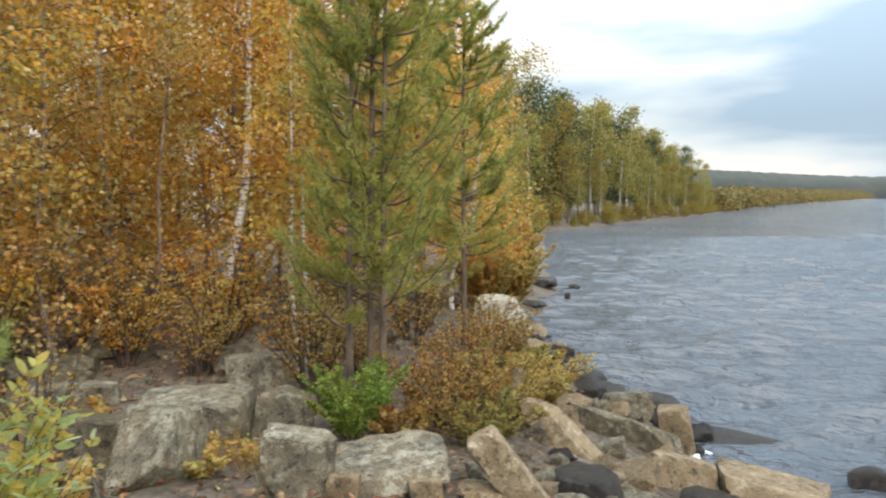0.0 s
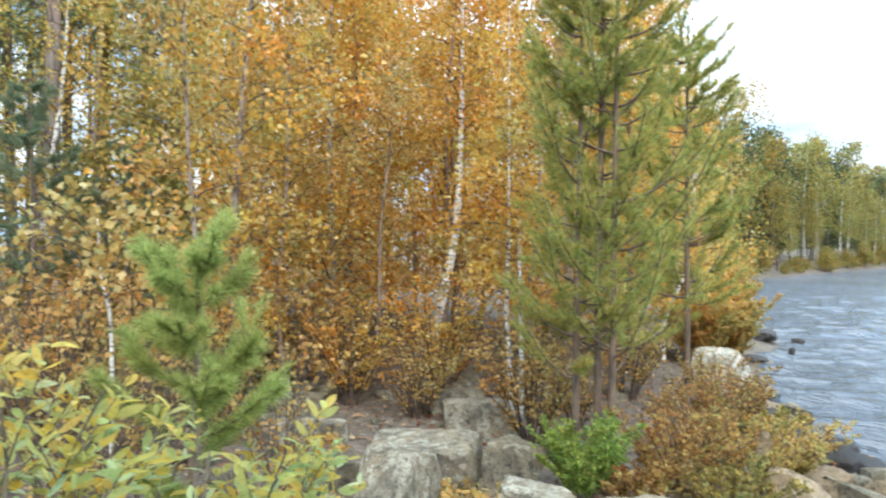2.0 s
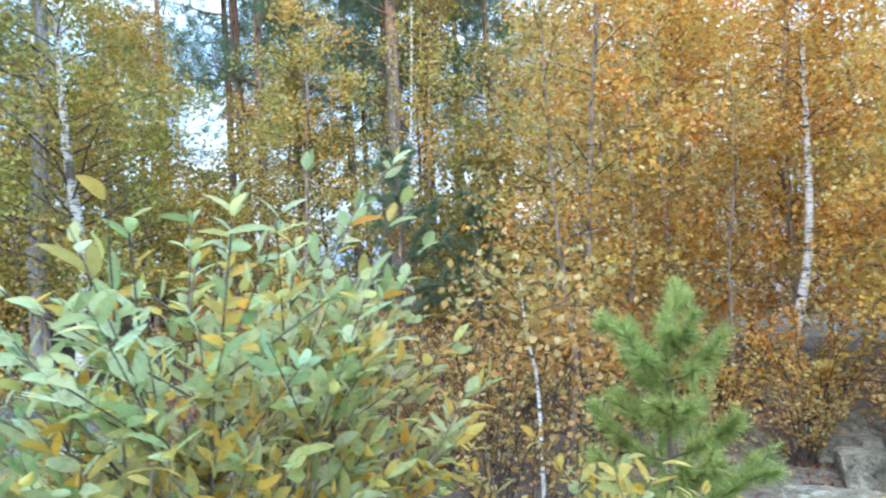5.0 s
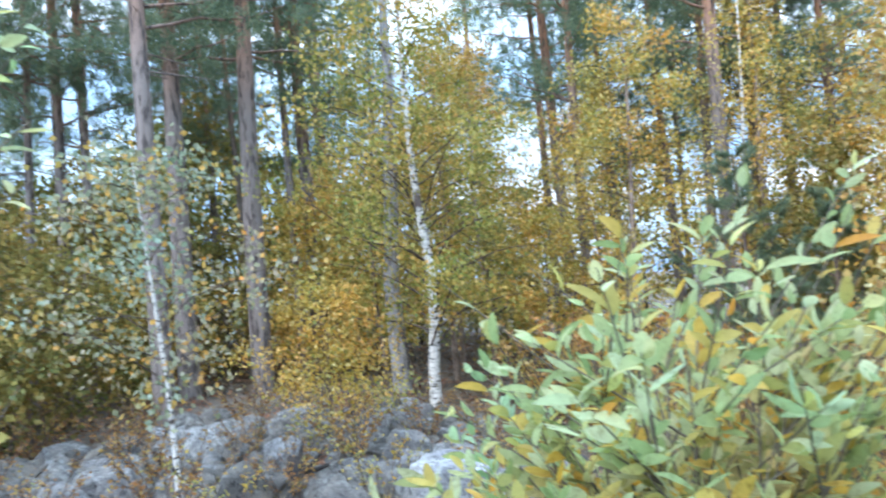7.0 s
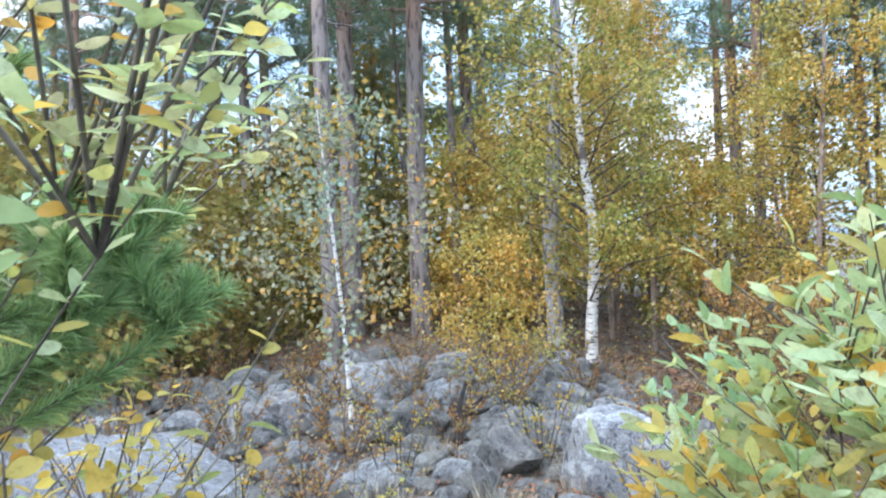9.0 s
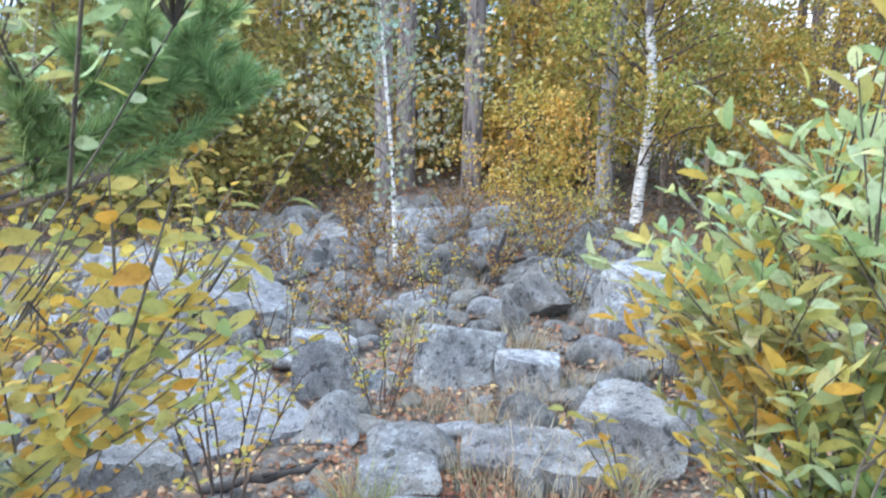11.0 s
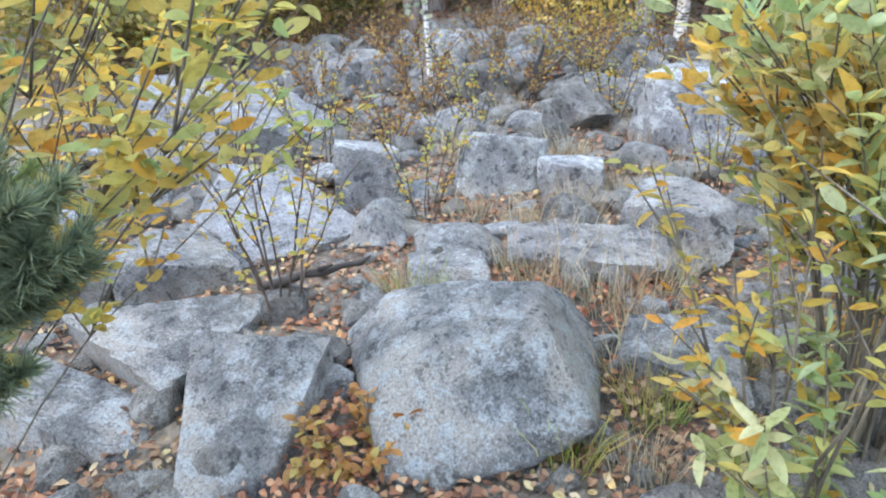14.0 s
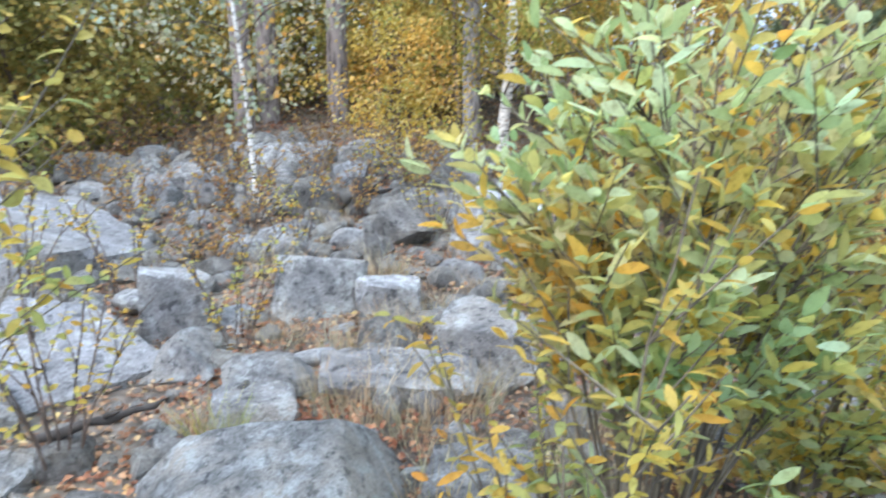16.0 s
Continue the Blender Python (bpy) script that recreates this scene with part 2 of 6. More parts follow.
def rough_bark(name, low, high, crack, from_z=None):
    """Furrowed bark; with from_z the flaky upper trunk takes the second colour above that height."""
    m, nt, bsdf = material(name)
    f = noise_node(nt, 9.0, 6.0, 0.65, (1.6, 1.6, 0.35))
    g = noise_node(nt, 40.0, 3.0, 0.6, (1, 1, 0.5))
    base = low
    if from_z is not None:
        co, sep, mr = nt.nodes.new("ShaderNodeTexCoord"), nt.nodes.new("ShaderNodeSeparateXYZ"), nt.nodes.new("ShaderNodeMapRange")
        nt.links.new(co.outputs["Object"], sep.inputs["Vector"])
        nt.links.new(sep.outputs["Z"], mr.inputs["Value"])
        mr.inputs["From Min"].default_value, mr.inputs["From Max"].default_value = from_z, from_z + 2.5
        base = mix_node(nt, mr.outputs["Result"], low, high)
    else:
        rr = ramp_node(nt, [(0.35, low), (0.65, high)])
        nt.links.new(g.outputs["Fac"], rr.inputs["Fac"])
        base = rr.outputs["Color"]
    r = ramp_node(nt, [(0.38, (0, 0, 0)), (0.52, (1, 1, 1))])
    nt.links.new(f.outputs["Fac"], r.inputs["Fac"])
    col = mix_node(nt, r.outputs["Color"], crack, base)
    nt.links.new(col, bsdf.inputs["Base Color"])
    bsdf.inputs["Roughness"].default_value = 0.9
    bump_node(nt, bsdf, f.outputs["Fac"], 0.8, 0.02)
    return m


M_GROUND, M_WATER, M_BIRCH = ground_material(), water_material(), birch_bark()
M_PINE = rough_bark("pine_bark", (0.24, 0.20, 0.18), (0.42, 0.21, 0.12), (0.07, 0.055, 0.05), 4.8)
M_YBIRCH = rough_bark("young_birch_bark", (0.24, 0.17, 0.13), (0.42, 0.34, 0.28), (0.13, 0.09, 0.07))
M_DEAD = rough_bark("grey_dead_bark", (0.30, 0.28, 0.28), (0.45, 0.43, 0.42), (0.10, 0.085, 0.08))
M_TWIG = rough_bark("dark_twig", (0.085, 0.06, 0.05), (0.14, 0.10, 0.075), (0.04, 0.03, 0.025))
M_STEM = rough_bark("willow_stem", (0.12, 0.10, 0.075), (0.20, 0.17, 0.12), (0.06, 0.05, 0.04))
M_YPINE = rough_bark("young_pine_bark", (0.13, 0.095, 0.075), (0.20, 0.135, 0.09), (0.06, 0.045, 0.04))
L_ORANGE = leaf_material("orange_birch_leaves", [(0.0, (0.42, 0.20, 0.045)), (0.2, (0.68, 0.36, 0.06)), (0.5, (0.78, 0.48, 0.09)), (0.8, (0.76, 0.54, 0.15)), (0.95, (0.80, 0.65, 0.32)), (1.0, (0.32, 0.34, 0.11))], 0.5)
L_YELLOW = leaf_material("yellow_birch_leaves", [(0.0, (0.32, 0.26, 0.06)), (0.3, (0.58, 0.39, 0.07)), (0.6, (0.74, 0.53, 0.12)), (0.85, (0.84, 0.66, 0.26)), (1.0, (0.32, 0.36, 0.10))], 0.5)
L_AMBER = leaf_material("amber_birch_leaves", [(0.0, (0.26, 0.16, 0.05)), (0.3, (0.46, 0.28, 0.08)), (0.6, (0.58, 0.39, 0.12)), (0.88, (0.70, 0.53, 0.24)), (1.0, (0.28, 0.30, 0.10))], 0.5)
L_GREENING = leaf_material("green_and_yellow_birch_leaves", [(0.0, (0.22, 0.23, 0.06)), (0.4, (0.40, 0.37, 0.08)), (0.7, (0.60, 0.47, 0.11)), (0.9, (0.70, 0.52, 0.16)), (1.0, (0.32, 0.38, 0.10))], 0.5)
L_OLIVE = leaf_material("olive_leaves", [(0.0, (0.20, 0.18, 0.055)), (0.5, (0.33, 0.29, 0.085)), (0.8, (0.44, 0.34, 0.09)), (1.0, (0.24, 0.27, 0.085))], 0.5)
L_TAN = leaf_material("tan_leaves", [(0.0, (0.442, 0.260, 0.091)), (0.5, (0.624, 0.442, 0.130)), (1.0, (0.390, 0.390, 0.130))])
L_WILLOW = leaf_material("willow_leaves", [(0.0, (0.27, 0.37, 0.14)), (0.3, (0.43, 0.54, 0.25)), (0.75, (0.57, 0.65, 0.39)), (1.0, (0.61, 0.60, 0.17)) ], 0.62, 0.45)
L_WYEL = leaf_material("yellowing_willow_leaves", [(0.0, (0.58, 0.30, 0.05)), (0.15, (0.60, 0.42, 0.08)), (0.6, (0.58, 0.48, 0.13)), (1.0, (0.34, 0.40, 0.13)) ], 0.6, 0.5)
L_WILLOW_ONE = leaf_material("willow_leaf", [(0.0, (0.27, 0.37, 0.14)), (0.3, (0.43, 0.54, 0.25)), (0.75, (0.57, 0.65, 0.39)), (1.0, (0.61, 0.60, 0.17)) ], 0.62, 0.45, True)
L_WYEL_ONE = leaf_material("yellowing_willow_leaf", [(0.0, (0.58, 0.30, 0.05)), (0.15, (0.60, 0.42, 0.08)), (0.6, (0.58, 0.48, 0.13)), (1.0, (0.34, 0.40, 0.13)) ], 0.6, 0.5, True)
L_RUST = leaf_material("rusty_leaves", [(0.0, (0.24, 0.11, 0.04)), (0.4, (0.40, 0.22, 0.07)), (0.75, (0.50, 0.33, 0.10)), (1.0, (0.40, 0.38, 0.12))])
L_WGOLD = leaf_material("golden_willow_leaves", [(0.0, (0.66, 0.46, 0.08)), (0.4, (0.68, 0.57, 0.16)), (0.75, (0.54, 0.55, 0.20)), (1.0, (0.36, 0.45, 0.17))], 0.68, 0.5)
L_TUFT = leaf_material("green_grass", [(0.0, (0.28, 0.36, 0.08)), (0.6, (0.42, 0.48, 0.13)), (1.0, (0.56, 0.50, 0.20))], 0.4, 0.6)
L_PALE = leaf_material("pale_aspen_leaves", [(0.0, (0.26, 0.28, 0.15)), (0.4, (0.36, 0.38, 0.24)), (0.7, (0.46, 0.47, 0.34)), (0.8, (0.58, 0.41, 0.12)), (1.0, (0.68, 0.38, 0.08))])
L_GREEN = leaf_material("fresh_green_leaves", [(0.0, (0.15, 0.24, 0.05)), (0.6, (0.26, 0.40, 0.08)), (1.0, (0.42, 0.47, 0.10))])
N_YOUNG = leaf_material("young_pine_needles", [(0.0, (0.22, 0.26, 0.07)), (0.5, (0.37, 0.43, 0.13)), (0.78, (0.52, 0.54, 0.17)), (0.86, (0.70, 0.50, 0.12)), (1.0, (0.74, 0.46, 0.09))], 0.45, 0.5, turning=0.3)
N_SMALL = leaf_material("bright_pine_needles", [(0.0, (0.22, 0.28, 0.08)), (0.5, (0.35, 0.44, 0.14)), (0.85, (0.46, 0.54, 0.18)), (1.0, (0.60, 0.55, 0.16))], 0.45, 0.5, turning=0.3)
N_FLUFF = leaf_material("soft_pine_needles", [(0.0, (0.20, 0.29, 0.11)), (0.5, (0.32, 0.46, 0.19)), (0.85, (0.46, 0.59, 0.26)), (1.0, (0.54, 0.58, 0.22))], 0.5, 0.5, turning=0.3)
N_PINE = leaf_material("pine_needles", [(0.0, (0.12, 0.17, 0.11)), (0.6, (0.21, 0.28, 0.17)), (1.0, (0.30, 0.34, 0.18))], 0.45, 0.5, turning=0.3)
L_LITTER = leaf_material("fallen_leaves", [(0.0, (0.13, 0.06, 0.035)), (0.4, (0.24, 0.12, 0.065)), (0.75, (0.34, 0.20, 0.11)), (0.92, (0.44, 0.32, 0.19)), (1.0, (0.56, 0.38, 0.14))], 0.1, 0.7)
L_GRASS = leaf_material("dry_grass", [(0.0, (0.34, 0.28, 0.18)), (0.6, (0.50, 0.43, 0.29)), (0.9, (0.58, 0.52, 0.36)), (1.0, (0.40, 0.43, 0.15))], 0.3, 0.7)
L_FARB = leaf_material("far_birch_foliage", [(0.0, (0.19, 0.185, 0.055)), (0.4, (0.29, 0.26, 0.07)), (0.75, (0.40, 0.29, 0.065)), (1.0, (0.44, 0.26, 0.055))], 0.3, 0.7)
L_FARG = leaf_material("far_green_birch_foliage", [(0.0, (0.22, 0.21, 0.07)), (0.5, (0.36, 0.33, 0.10)), (1.0, (0.48, 0.40, 0.11))], 0.35, 0.7)
L_FARW = leaf_material("distant_woods_foliage", [(0.0, (0.15, 0.145, 0.065)), (0.5, (0.25, 0.20, 0.075)), (0.8, (0.38, 0.24, 0.08)), (1.0, (0.20, 0.21, 0.085))], 0.3, 0.8)
L_FARP = leaf_material("far_pine_foliage", [(0.0, (0.06, 0.085, 0.04)), (0.6, (0.10, 0.125, 0.055)), (1.0, (0.16, 0.17, 0.07))], 0.2, 0.8)


def plain_material(name, c1, c2, scale, rough=0.8):
    m, nt, bsdf = material(name)
    no = noise_node(nt, scale, 5.0, 0.6)
    r = ramp_node(nt, [(0.3, c1), (0.7, c2)])
    nt.links.new(no.outputs["Fac"], r.inputs["Fac"])
    nt.links.new(r.outputs["Color"], bsdf.inputs["Base Color"])
    bsdf.inputs["Roughness"].default_value = rough
    return m


M_HILL = plain_material("far_wooded_hills", (0.035, 0.043, 0.04), (0.062, 0.07, 0.06), 0.02, 0.95)
M_FOAM = plain_material("water_foam", (0.75, 0.78, 0.80), (0.9, 0.92, 0.93), 30.0, 0.6)
M_CHAR = plain_material("dark_fallen_wood", (0.02, 0.018, 0.016), (0.06, 0.05, 0.045), 20.0, 0.9)


# ---- mesh helpers ----
def np_mesh(name, verts, tris=None, quads=None, smooth=False):
    verts = np.asarray(verts, dtype=np.float32).reshape(-1, 3)
    loops, starts, totals, at = [], [], [], 0
    for arr, k in ((tris, 3), (quads, 4)):
        if arr is not None and len(arr):
            arr = np.asarray(arr, dtype=np.int32).reshape(-1, k)
            loops.append(arr.ravel())
            starts.append(at + np.arange(len(arr)) * k)
            totals.append(np.full(len(arr), k))
            at += len(arr) * k
    loops, starts, totals = np.concatenate(loops), np.concatenate(starts), np.concatenate(totals)
    me = bpy.data.meshes.new(name)
    me.vertices.add(len(verts))
    me.vertices.foreach_set("co", verts.ravel())
    me.loops.add(len(loops))
    me.loops.foreach_set("vertex_index", loops.astype(np.int32))
    me.polygons.add(len(starts))
    me.polygons.foreach_set("loop_start", starts.astype(np.int32))
    me.polygons.foreach_set("loop_total", totals.astype(np.int32))
    me.polygons.foreach_set("use_smooth", np.full(len(starts), smooth))
    me.update(calc_edges=True)
    me.validate()
    return me


def mesh_part(name, me, mat, parent=None, label="", kind=""):
    me.materials.append(mat)
    ob = new(name, me)
    ob.parent = parent
    return tagged(ob, label, kind=kind)


def thing(name, m, label, category, group="", kind=""):
    ob = new(name)
    ob.matrix_basis = m
    ob.empty_display_size = 0.1
    return tagged(ob, label, category, group, kind)


class Soup:
    """Collects tubes and the like into one mesh."""

    def __init__(self):
        self.v, self.q, self.n = [], [], 0

    def tube(self, pts, radii, sides=6):
        pts = np.asarray(pts, float)
        k = len(pts)
        tan = np.gradient(pts, axis=0)
        tan /= np.linalg.norm(tan, axis=1)[:, None] + 1e-9
        ref = np.where(np.abs(tan[:, 2:3]) > 0.9, np.array([[1.0, 0, 0]]), np.array([[0, 0, 1.0]]))
        a = np.cross(tan, ref)
        a /= np.linalg.norm(a, axis=1)[:, None] + 1e-9
        b = np.cross(tan, a)
        ang = np.arange(sides) * 2 * np.pi / sides
        ring = pts[:, None] + np.asarray(radii, float)[:, None, None] * (np.cos(ang)[None, :, None] * a[:, None] + np.sin(ang)[None, :, None] * b[:, None])
        i, j = np.meshgrid(np.arange(k - 1), np.arange(sides), indexing="ij")
        j2 = (j + 1) % sides
        self.q.append(self.n + np.stack([i * sides + j, i * sides + j2, (i + 1) * sides + j2, (i + 1) * sides + j], -1).reshape(-1, 4))
        self.v.append(ring.reshape(-1, 3))
        self.n += k * sides

    def mesh(self, name):
        return np_mesh(name, np.concatenate(self.v), None, np.concatenate(self.q), True)


def unit(a):
    return a / (np.linalg.norm(a, axis=-1, keepdims=True) + 1e-9)


def small_leaves(name, base, way, rng, length, width):
    """Small folded leaves, two faces each."""
    n = len(base)
    way = unit(way)
    side = unit(np.cross(way, rng.normal(size=(n, 3))))
    up = np.cross(side, way)
    ln = length * rng.uniform(0.7, 1.25, n)[:, None]
    wd = width * rng.uniform(0.7, 1.2, n)[:, None]
    mid = base + way * ln * 0.45 + up * wd * 0.12
    v = np.stack([base, mid + side * wd * 0.5, base + way * ln, mid - side * wd * 0.5], 1).reshape(-1, 3)
    o = np.arange(n)[:, None] * 4
    return np_mesh(name, v, np.concatenate([o + [[0, 1, 2]], o + [[0, 2, 3]]]))


def big_leaves(name, base, way, normal, rng, length, width):
    """Long leaves with a folded midrib and a drooping tip."""
    n = len(base)
    way = unit(way)
    side = unit(np.cross(way, normal))
    up = np.cross(side, way)
    ln = length * rng.uniform(0.6, 1.2, n)[:, None]
    wd = width * rng.uniform(0.75, 1.2, n)[:, None]
    bend = rng.uniform(-0.12, 0.5, n)[:, None]
    rows = [base]
    outline = ((0.1, 0.42), (0.28, 0.84), (0.5, 1.0), (0.72, 0.82), (0.9, 0.42))
    for f, g in outline:
        c = base + way * ln * f - up * ln * bend * f * f
        rows += [c + side * wd * 0.5 * g + up * wd * 0.14 * g, c, c - side * wd * 0.5 * g + up * wd * 0.14 * g]
    rows.append(base + way * ln - up * ln * bend)
    v = np.stack(rows, 1).reshape(-1, 3)
    k = 3 * len(outline)
    o = np.arange(n)[:, None] * (k + 2)
    t = np.concatenate([o + [[0, 2, 1]], o + [[0, 3, 2]], o + [[k + 1, k - 2, k - 1]], o + [[k + 1, k - 1, k]]])
    q = np.concatenate([o + [[a, a + 1, a + 4, a + 3]] for r in range(len(outline) - 1) for a in (3 * r + 1, 3 * r + 2)])
    return np_mesh(name, v, t, q, True)


def needles(name, base, way, length, width):
    """Thin pointed needles, one face each."""
    n = len(base)
    way = unit(way)
    side = unit(np.cross(way, np.random.default_rng(3).normal(size=(n, 3)))) * width
    v = np.stack([base - side, base + side, base + way * np.asarray(length).reshape(-1, 1)], 1).reshape(-1, 3)
    return np_mesh(name, v, np.arange(3 * n).reshape(-1, 3))


# ---- lie of the land ----
SHORE = [(3.0, -60), (2.3, -8), (2.0, 0), (1.3, 5.8), (1.5, 7.5), (0.2, 9.1), (-0.05, 10.4), (-0.6, 13.0), (-0.2, 18.65),
         (-0.8, 23.1), (-2.2, 47.5), (3.8, 64), (10.7, 80.5), (22.9, 118.6), (70, 258), (640, 1696), (800, 2100)]


def step(a, b, x):
    u = np.clip((x - a) / (b - a), 0, 1)
    return u * u * (3 - 2 * u)


def shore_x(y):
    return np.interp(y, [p[1] for p in SHORE], [p[0] for p in SHORE])


def land(x, y):
    """The height of the ground over the lake."""
    d = shore_x(y) - x
    h = step(-0.3, 2.0, d) * (0.5 + 0.45 * np.exp(-((y + 1) / 4) ** 2)) + 0.03 * np.clip(d - 2, 0, 40)
    return h - 0.25 * np.clip(-d, 0, 8)


def build_ground():
    near_x, near_y = np.linspace(-26, 9, 176), np.linspace(-14, 30, 221)
    xs = np.concatenate([-np.geomspace(2500, 30, 24), near_x, np.geomspace(12, 2500, 26)])
    ys = np.concatenate([-np.geomspace(2500, 18, 20), near_y, np.geomspace(34, 2500, 40)])
    gx, gy = np.meshgrid(xs, ys, indexing="ij")
    gz = land(gx, gy)
    rng = np.random.default_rng(5)
    for k in range(14):
        fx, fy, ph = rng.normal(0, 2.2), rng.normal(0, 2.2), rng.uniform(0, 6.28)
        gz += 0.003 * np.sin(fx * gx + fy * gy + ph) * (np.abs(gx) < 40) * (np.abs(gy) < 40)
    n, k = gx.shape
    i, j = np.meshgrid(np.arange(n - 1), np.arange(k - 1), indexing="ij")
    q = np.stack([i * k + j, (i + 1) * k + j, (i + 1) * k + j + 1, i * k + j + 1], -1).reshape(-1, 4)
    ob = mesh_part("ground", np_mesh("ground", np.stack([gx, gy, gz], -1), None, q, True), M_GROUND)
    tagged(ob, "brown forest floor with leaf litter sloping to the lake", "ground", kind="structure")


def build_water():
    rng = np.random.default_rng(8)
    xs = np.concatenate([[-5], np.linspace(-3, 30, 170), np.geomspace(31, 2600, 40)])
    ys = np.concatenate([[-2500, -300, -60], np.linspace(-6, 46, 260), np.geomspace(47, 2600, 40)])
    gx, gy = np.meshgrid(xs, ys, indexing="ij")
    gz = np.zeros_like(gx)
    fade = np.exp(-np.hypot(gx - 2, gy - 8) / 45)
    for k in range(26):
        a, f = rng.normal(1.8, 0.35), rng.uniform(4.0, 14.0)
        gz += 0.075 / f * np.sin(f * (np.cos(a) * gx + np.sin(a) * gy) + rng.uniform(0, 6.28)) * fade
    n, k = gx.shape
    i, j = np.meshgrid(np.arange(n - 1), np.arange(k - 1), indexing="ij")
    q = np.stack([i * k + j, (i + 1) * k + j, (i + 1) * k + j + 1, i * k + j + 1], -1).reshape(-1, 4)
    ob = mesh_part("water", np_mesh("water", np.stack([gx, gy, gz], -1), None, q, True), M_WATER)
    tagged(ob, "grey-blue lake water with small wind ripples", "water", kind="structure")


build_ground()
build_water()


# ---- rocks ----
def weathered(n, planes, dist, square, seed, rough=1.0):
    """The surface of a stone along the unit ways n: cleavage planes met with softened edges, then rough faces."""
    s = np.clip(n @ planes.T, 0, None) / dist
    p = n * ((s ** square).sum(1) ** (-1 / square))[:, None]
    big = np.array([noise.noise(Vector(q * 1.7) + Vector((seed * 3.1, 0, 0))) for q in p])
    fine = np.array([noise.noise(Vector(q * 5.0) + Vector((0, seed * 1.7, 0))) for q in p])
    grit = np.array([noise.noise(Vector(q * 14.0) + Vector((seed, 0, 0))) for q in p])
    return p * (1 + rough * (0.035 * big + 0.026 * fine + 0.011 * grit))[:, None]


def ball(detail):
    bm = bmesh.new()
    bmesh.ops.create_icosphere(bm, subdivisions=detail, radius=1.0)
    n = np.array([v.co[:] for v in bm.verts])
    faces = [[v.index for v in f.verts] for f in bm.faces]
    bm.free()
    return unit(n), faces


def rock_mesh(name, seed, w, d, h, detail=4, square=24.0, tilt=0.25, boxy=0.5, flat=1.0):
    """A weathered granite block: random cleavage planes, some of them along the block's sides."""
    rng = np.random.default_rng(seed)
    n, faces = ball(detail)
    sides = np.array([[0.1, -tilt, 1], [0, 0, -1], [1, 0.2, 0.25], [-1, 0.1, 0.3], [0.1, 1, 0.3], [0, -1, 0.2]]) + rng.normal(0, 0.22, (6, 3))
    planes = unit(np.concatenate([rng.normal(size=(8, 3)), sides]))
    dist = np.concatenate([rng.uniform(0.84, 1.12, 8), rng.uniform(0.78, 0.92, 6) + 0.1 * (1 - boxy)])
    dist[8] *= flat
    p = weathered(n, planes, dist, square, seed, 0.5 + 0.5 * flat)
    p -= (p.max(0) + p.min(0)) / 2
    p = p / (p.max(0) - p.min(0)) * np.array([w, d, h])
    p[:, 2] += h / 2
    me = np_mesh(name, p, faces, None, True)
    me.set_sharp_from_angle(angle=radians(32))
    return me


def split_stone(name, seed, w, d, h, detail=4):
    """A quarried-looking stone: a leaning box of flat split faces with a few broken corners."""
    rng = np.random.default_rng(seed)
    n, faces = ball(detail)
    half = np.array([w, d, h]) / 2
    box = np.concatenate([np.eye(3), -np.eye(3)]) + rng.normal(0, 0.14, (6, 3))
    reach = np.concatenate([half, half]) * rng.uniform(0.84, 1.0, 6)
    corner = unit(rng.choice([-1.0, 1.0], (4, 3)) * rng.uniform(0.3, 1.0, (4, 3)))
    far = (np.abs(corner) * half).sum(1) * rng.uniform(0.62, 0.86, 4)
    p = weathered(n, np.concatenate([unit(box), corner]), np.concatenate([reach, far]), 60.0, seed, 0.55)
    p -= (p.max(0) + p.min(0)) / 2
    p *= np.array([w, d, h]) / (p.max(0) - p.min(0))
    p[:, 2] += h / 2
    me = np_mesh(name, p, faces, None, True)
    me.set_sharp_from_angle(angle=radians(30))
    return me


def wedge_boulder():
    """The wedge-shaped boulder on the bank: one broad lit face, and a broken face under its ridge."""
    n, faces = ball(5)
    cuts = [(-0.40, -0.62, 0.66, 0.20), (0.86, -0.40, 0.12, 0.21), (0.45, -0.60, -0.62, 0.25), (-1.0, 0.0, 0.1, 0.30), (0.0, 1.0, 0.2, 0.24), (0.0, 0.0, -1.0, 0.30), (0.1, 0.2, 1.0, 0.30)]
    p = weathered(n, unit(np.array([c[:3] for c in cuts])), np.array([c[3] for c in cuts]), 50.0, 9, 0.5)
    p *= 0.86
    p[:, 2] += 0.24
    return np_mesh("boulder", p, faces, None, True)


def big_boulder():
    """The large leaning boulder: a broad sloping face, a domed top and an undercut foot."""
    n, faces = ball(5)
    cuts = [(0.60, -0.05, 0.80, 0.255), (0.0, -0.2, 1.0, 0.235), (-0.6, 0.1, 0.8, 0.40), (0.1, -0.68, 0.7, 0.325), (0.05, 0.78, 0.6, 0.345), (0.3, -1.0, -0.15, 0.405),
            (0.2, 1.0, 0.0, 0.415), (0.45, 0.42, -0.8, 0.25), (0.8, 0.1, -0.6, 0.35), (-1.0, 0.0, 0.0, 0.42), (0.0, 0.0, -1.0, 0.30)]
    planes = unit(np.array([c[:3] for c in cuts]))
    p = weathered(n, planes, np.array([c[3] for c in cuts]), 44.0, 5, 0.55)
    return np_mesh("boulder", p, faces, None, True)


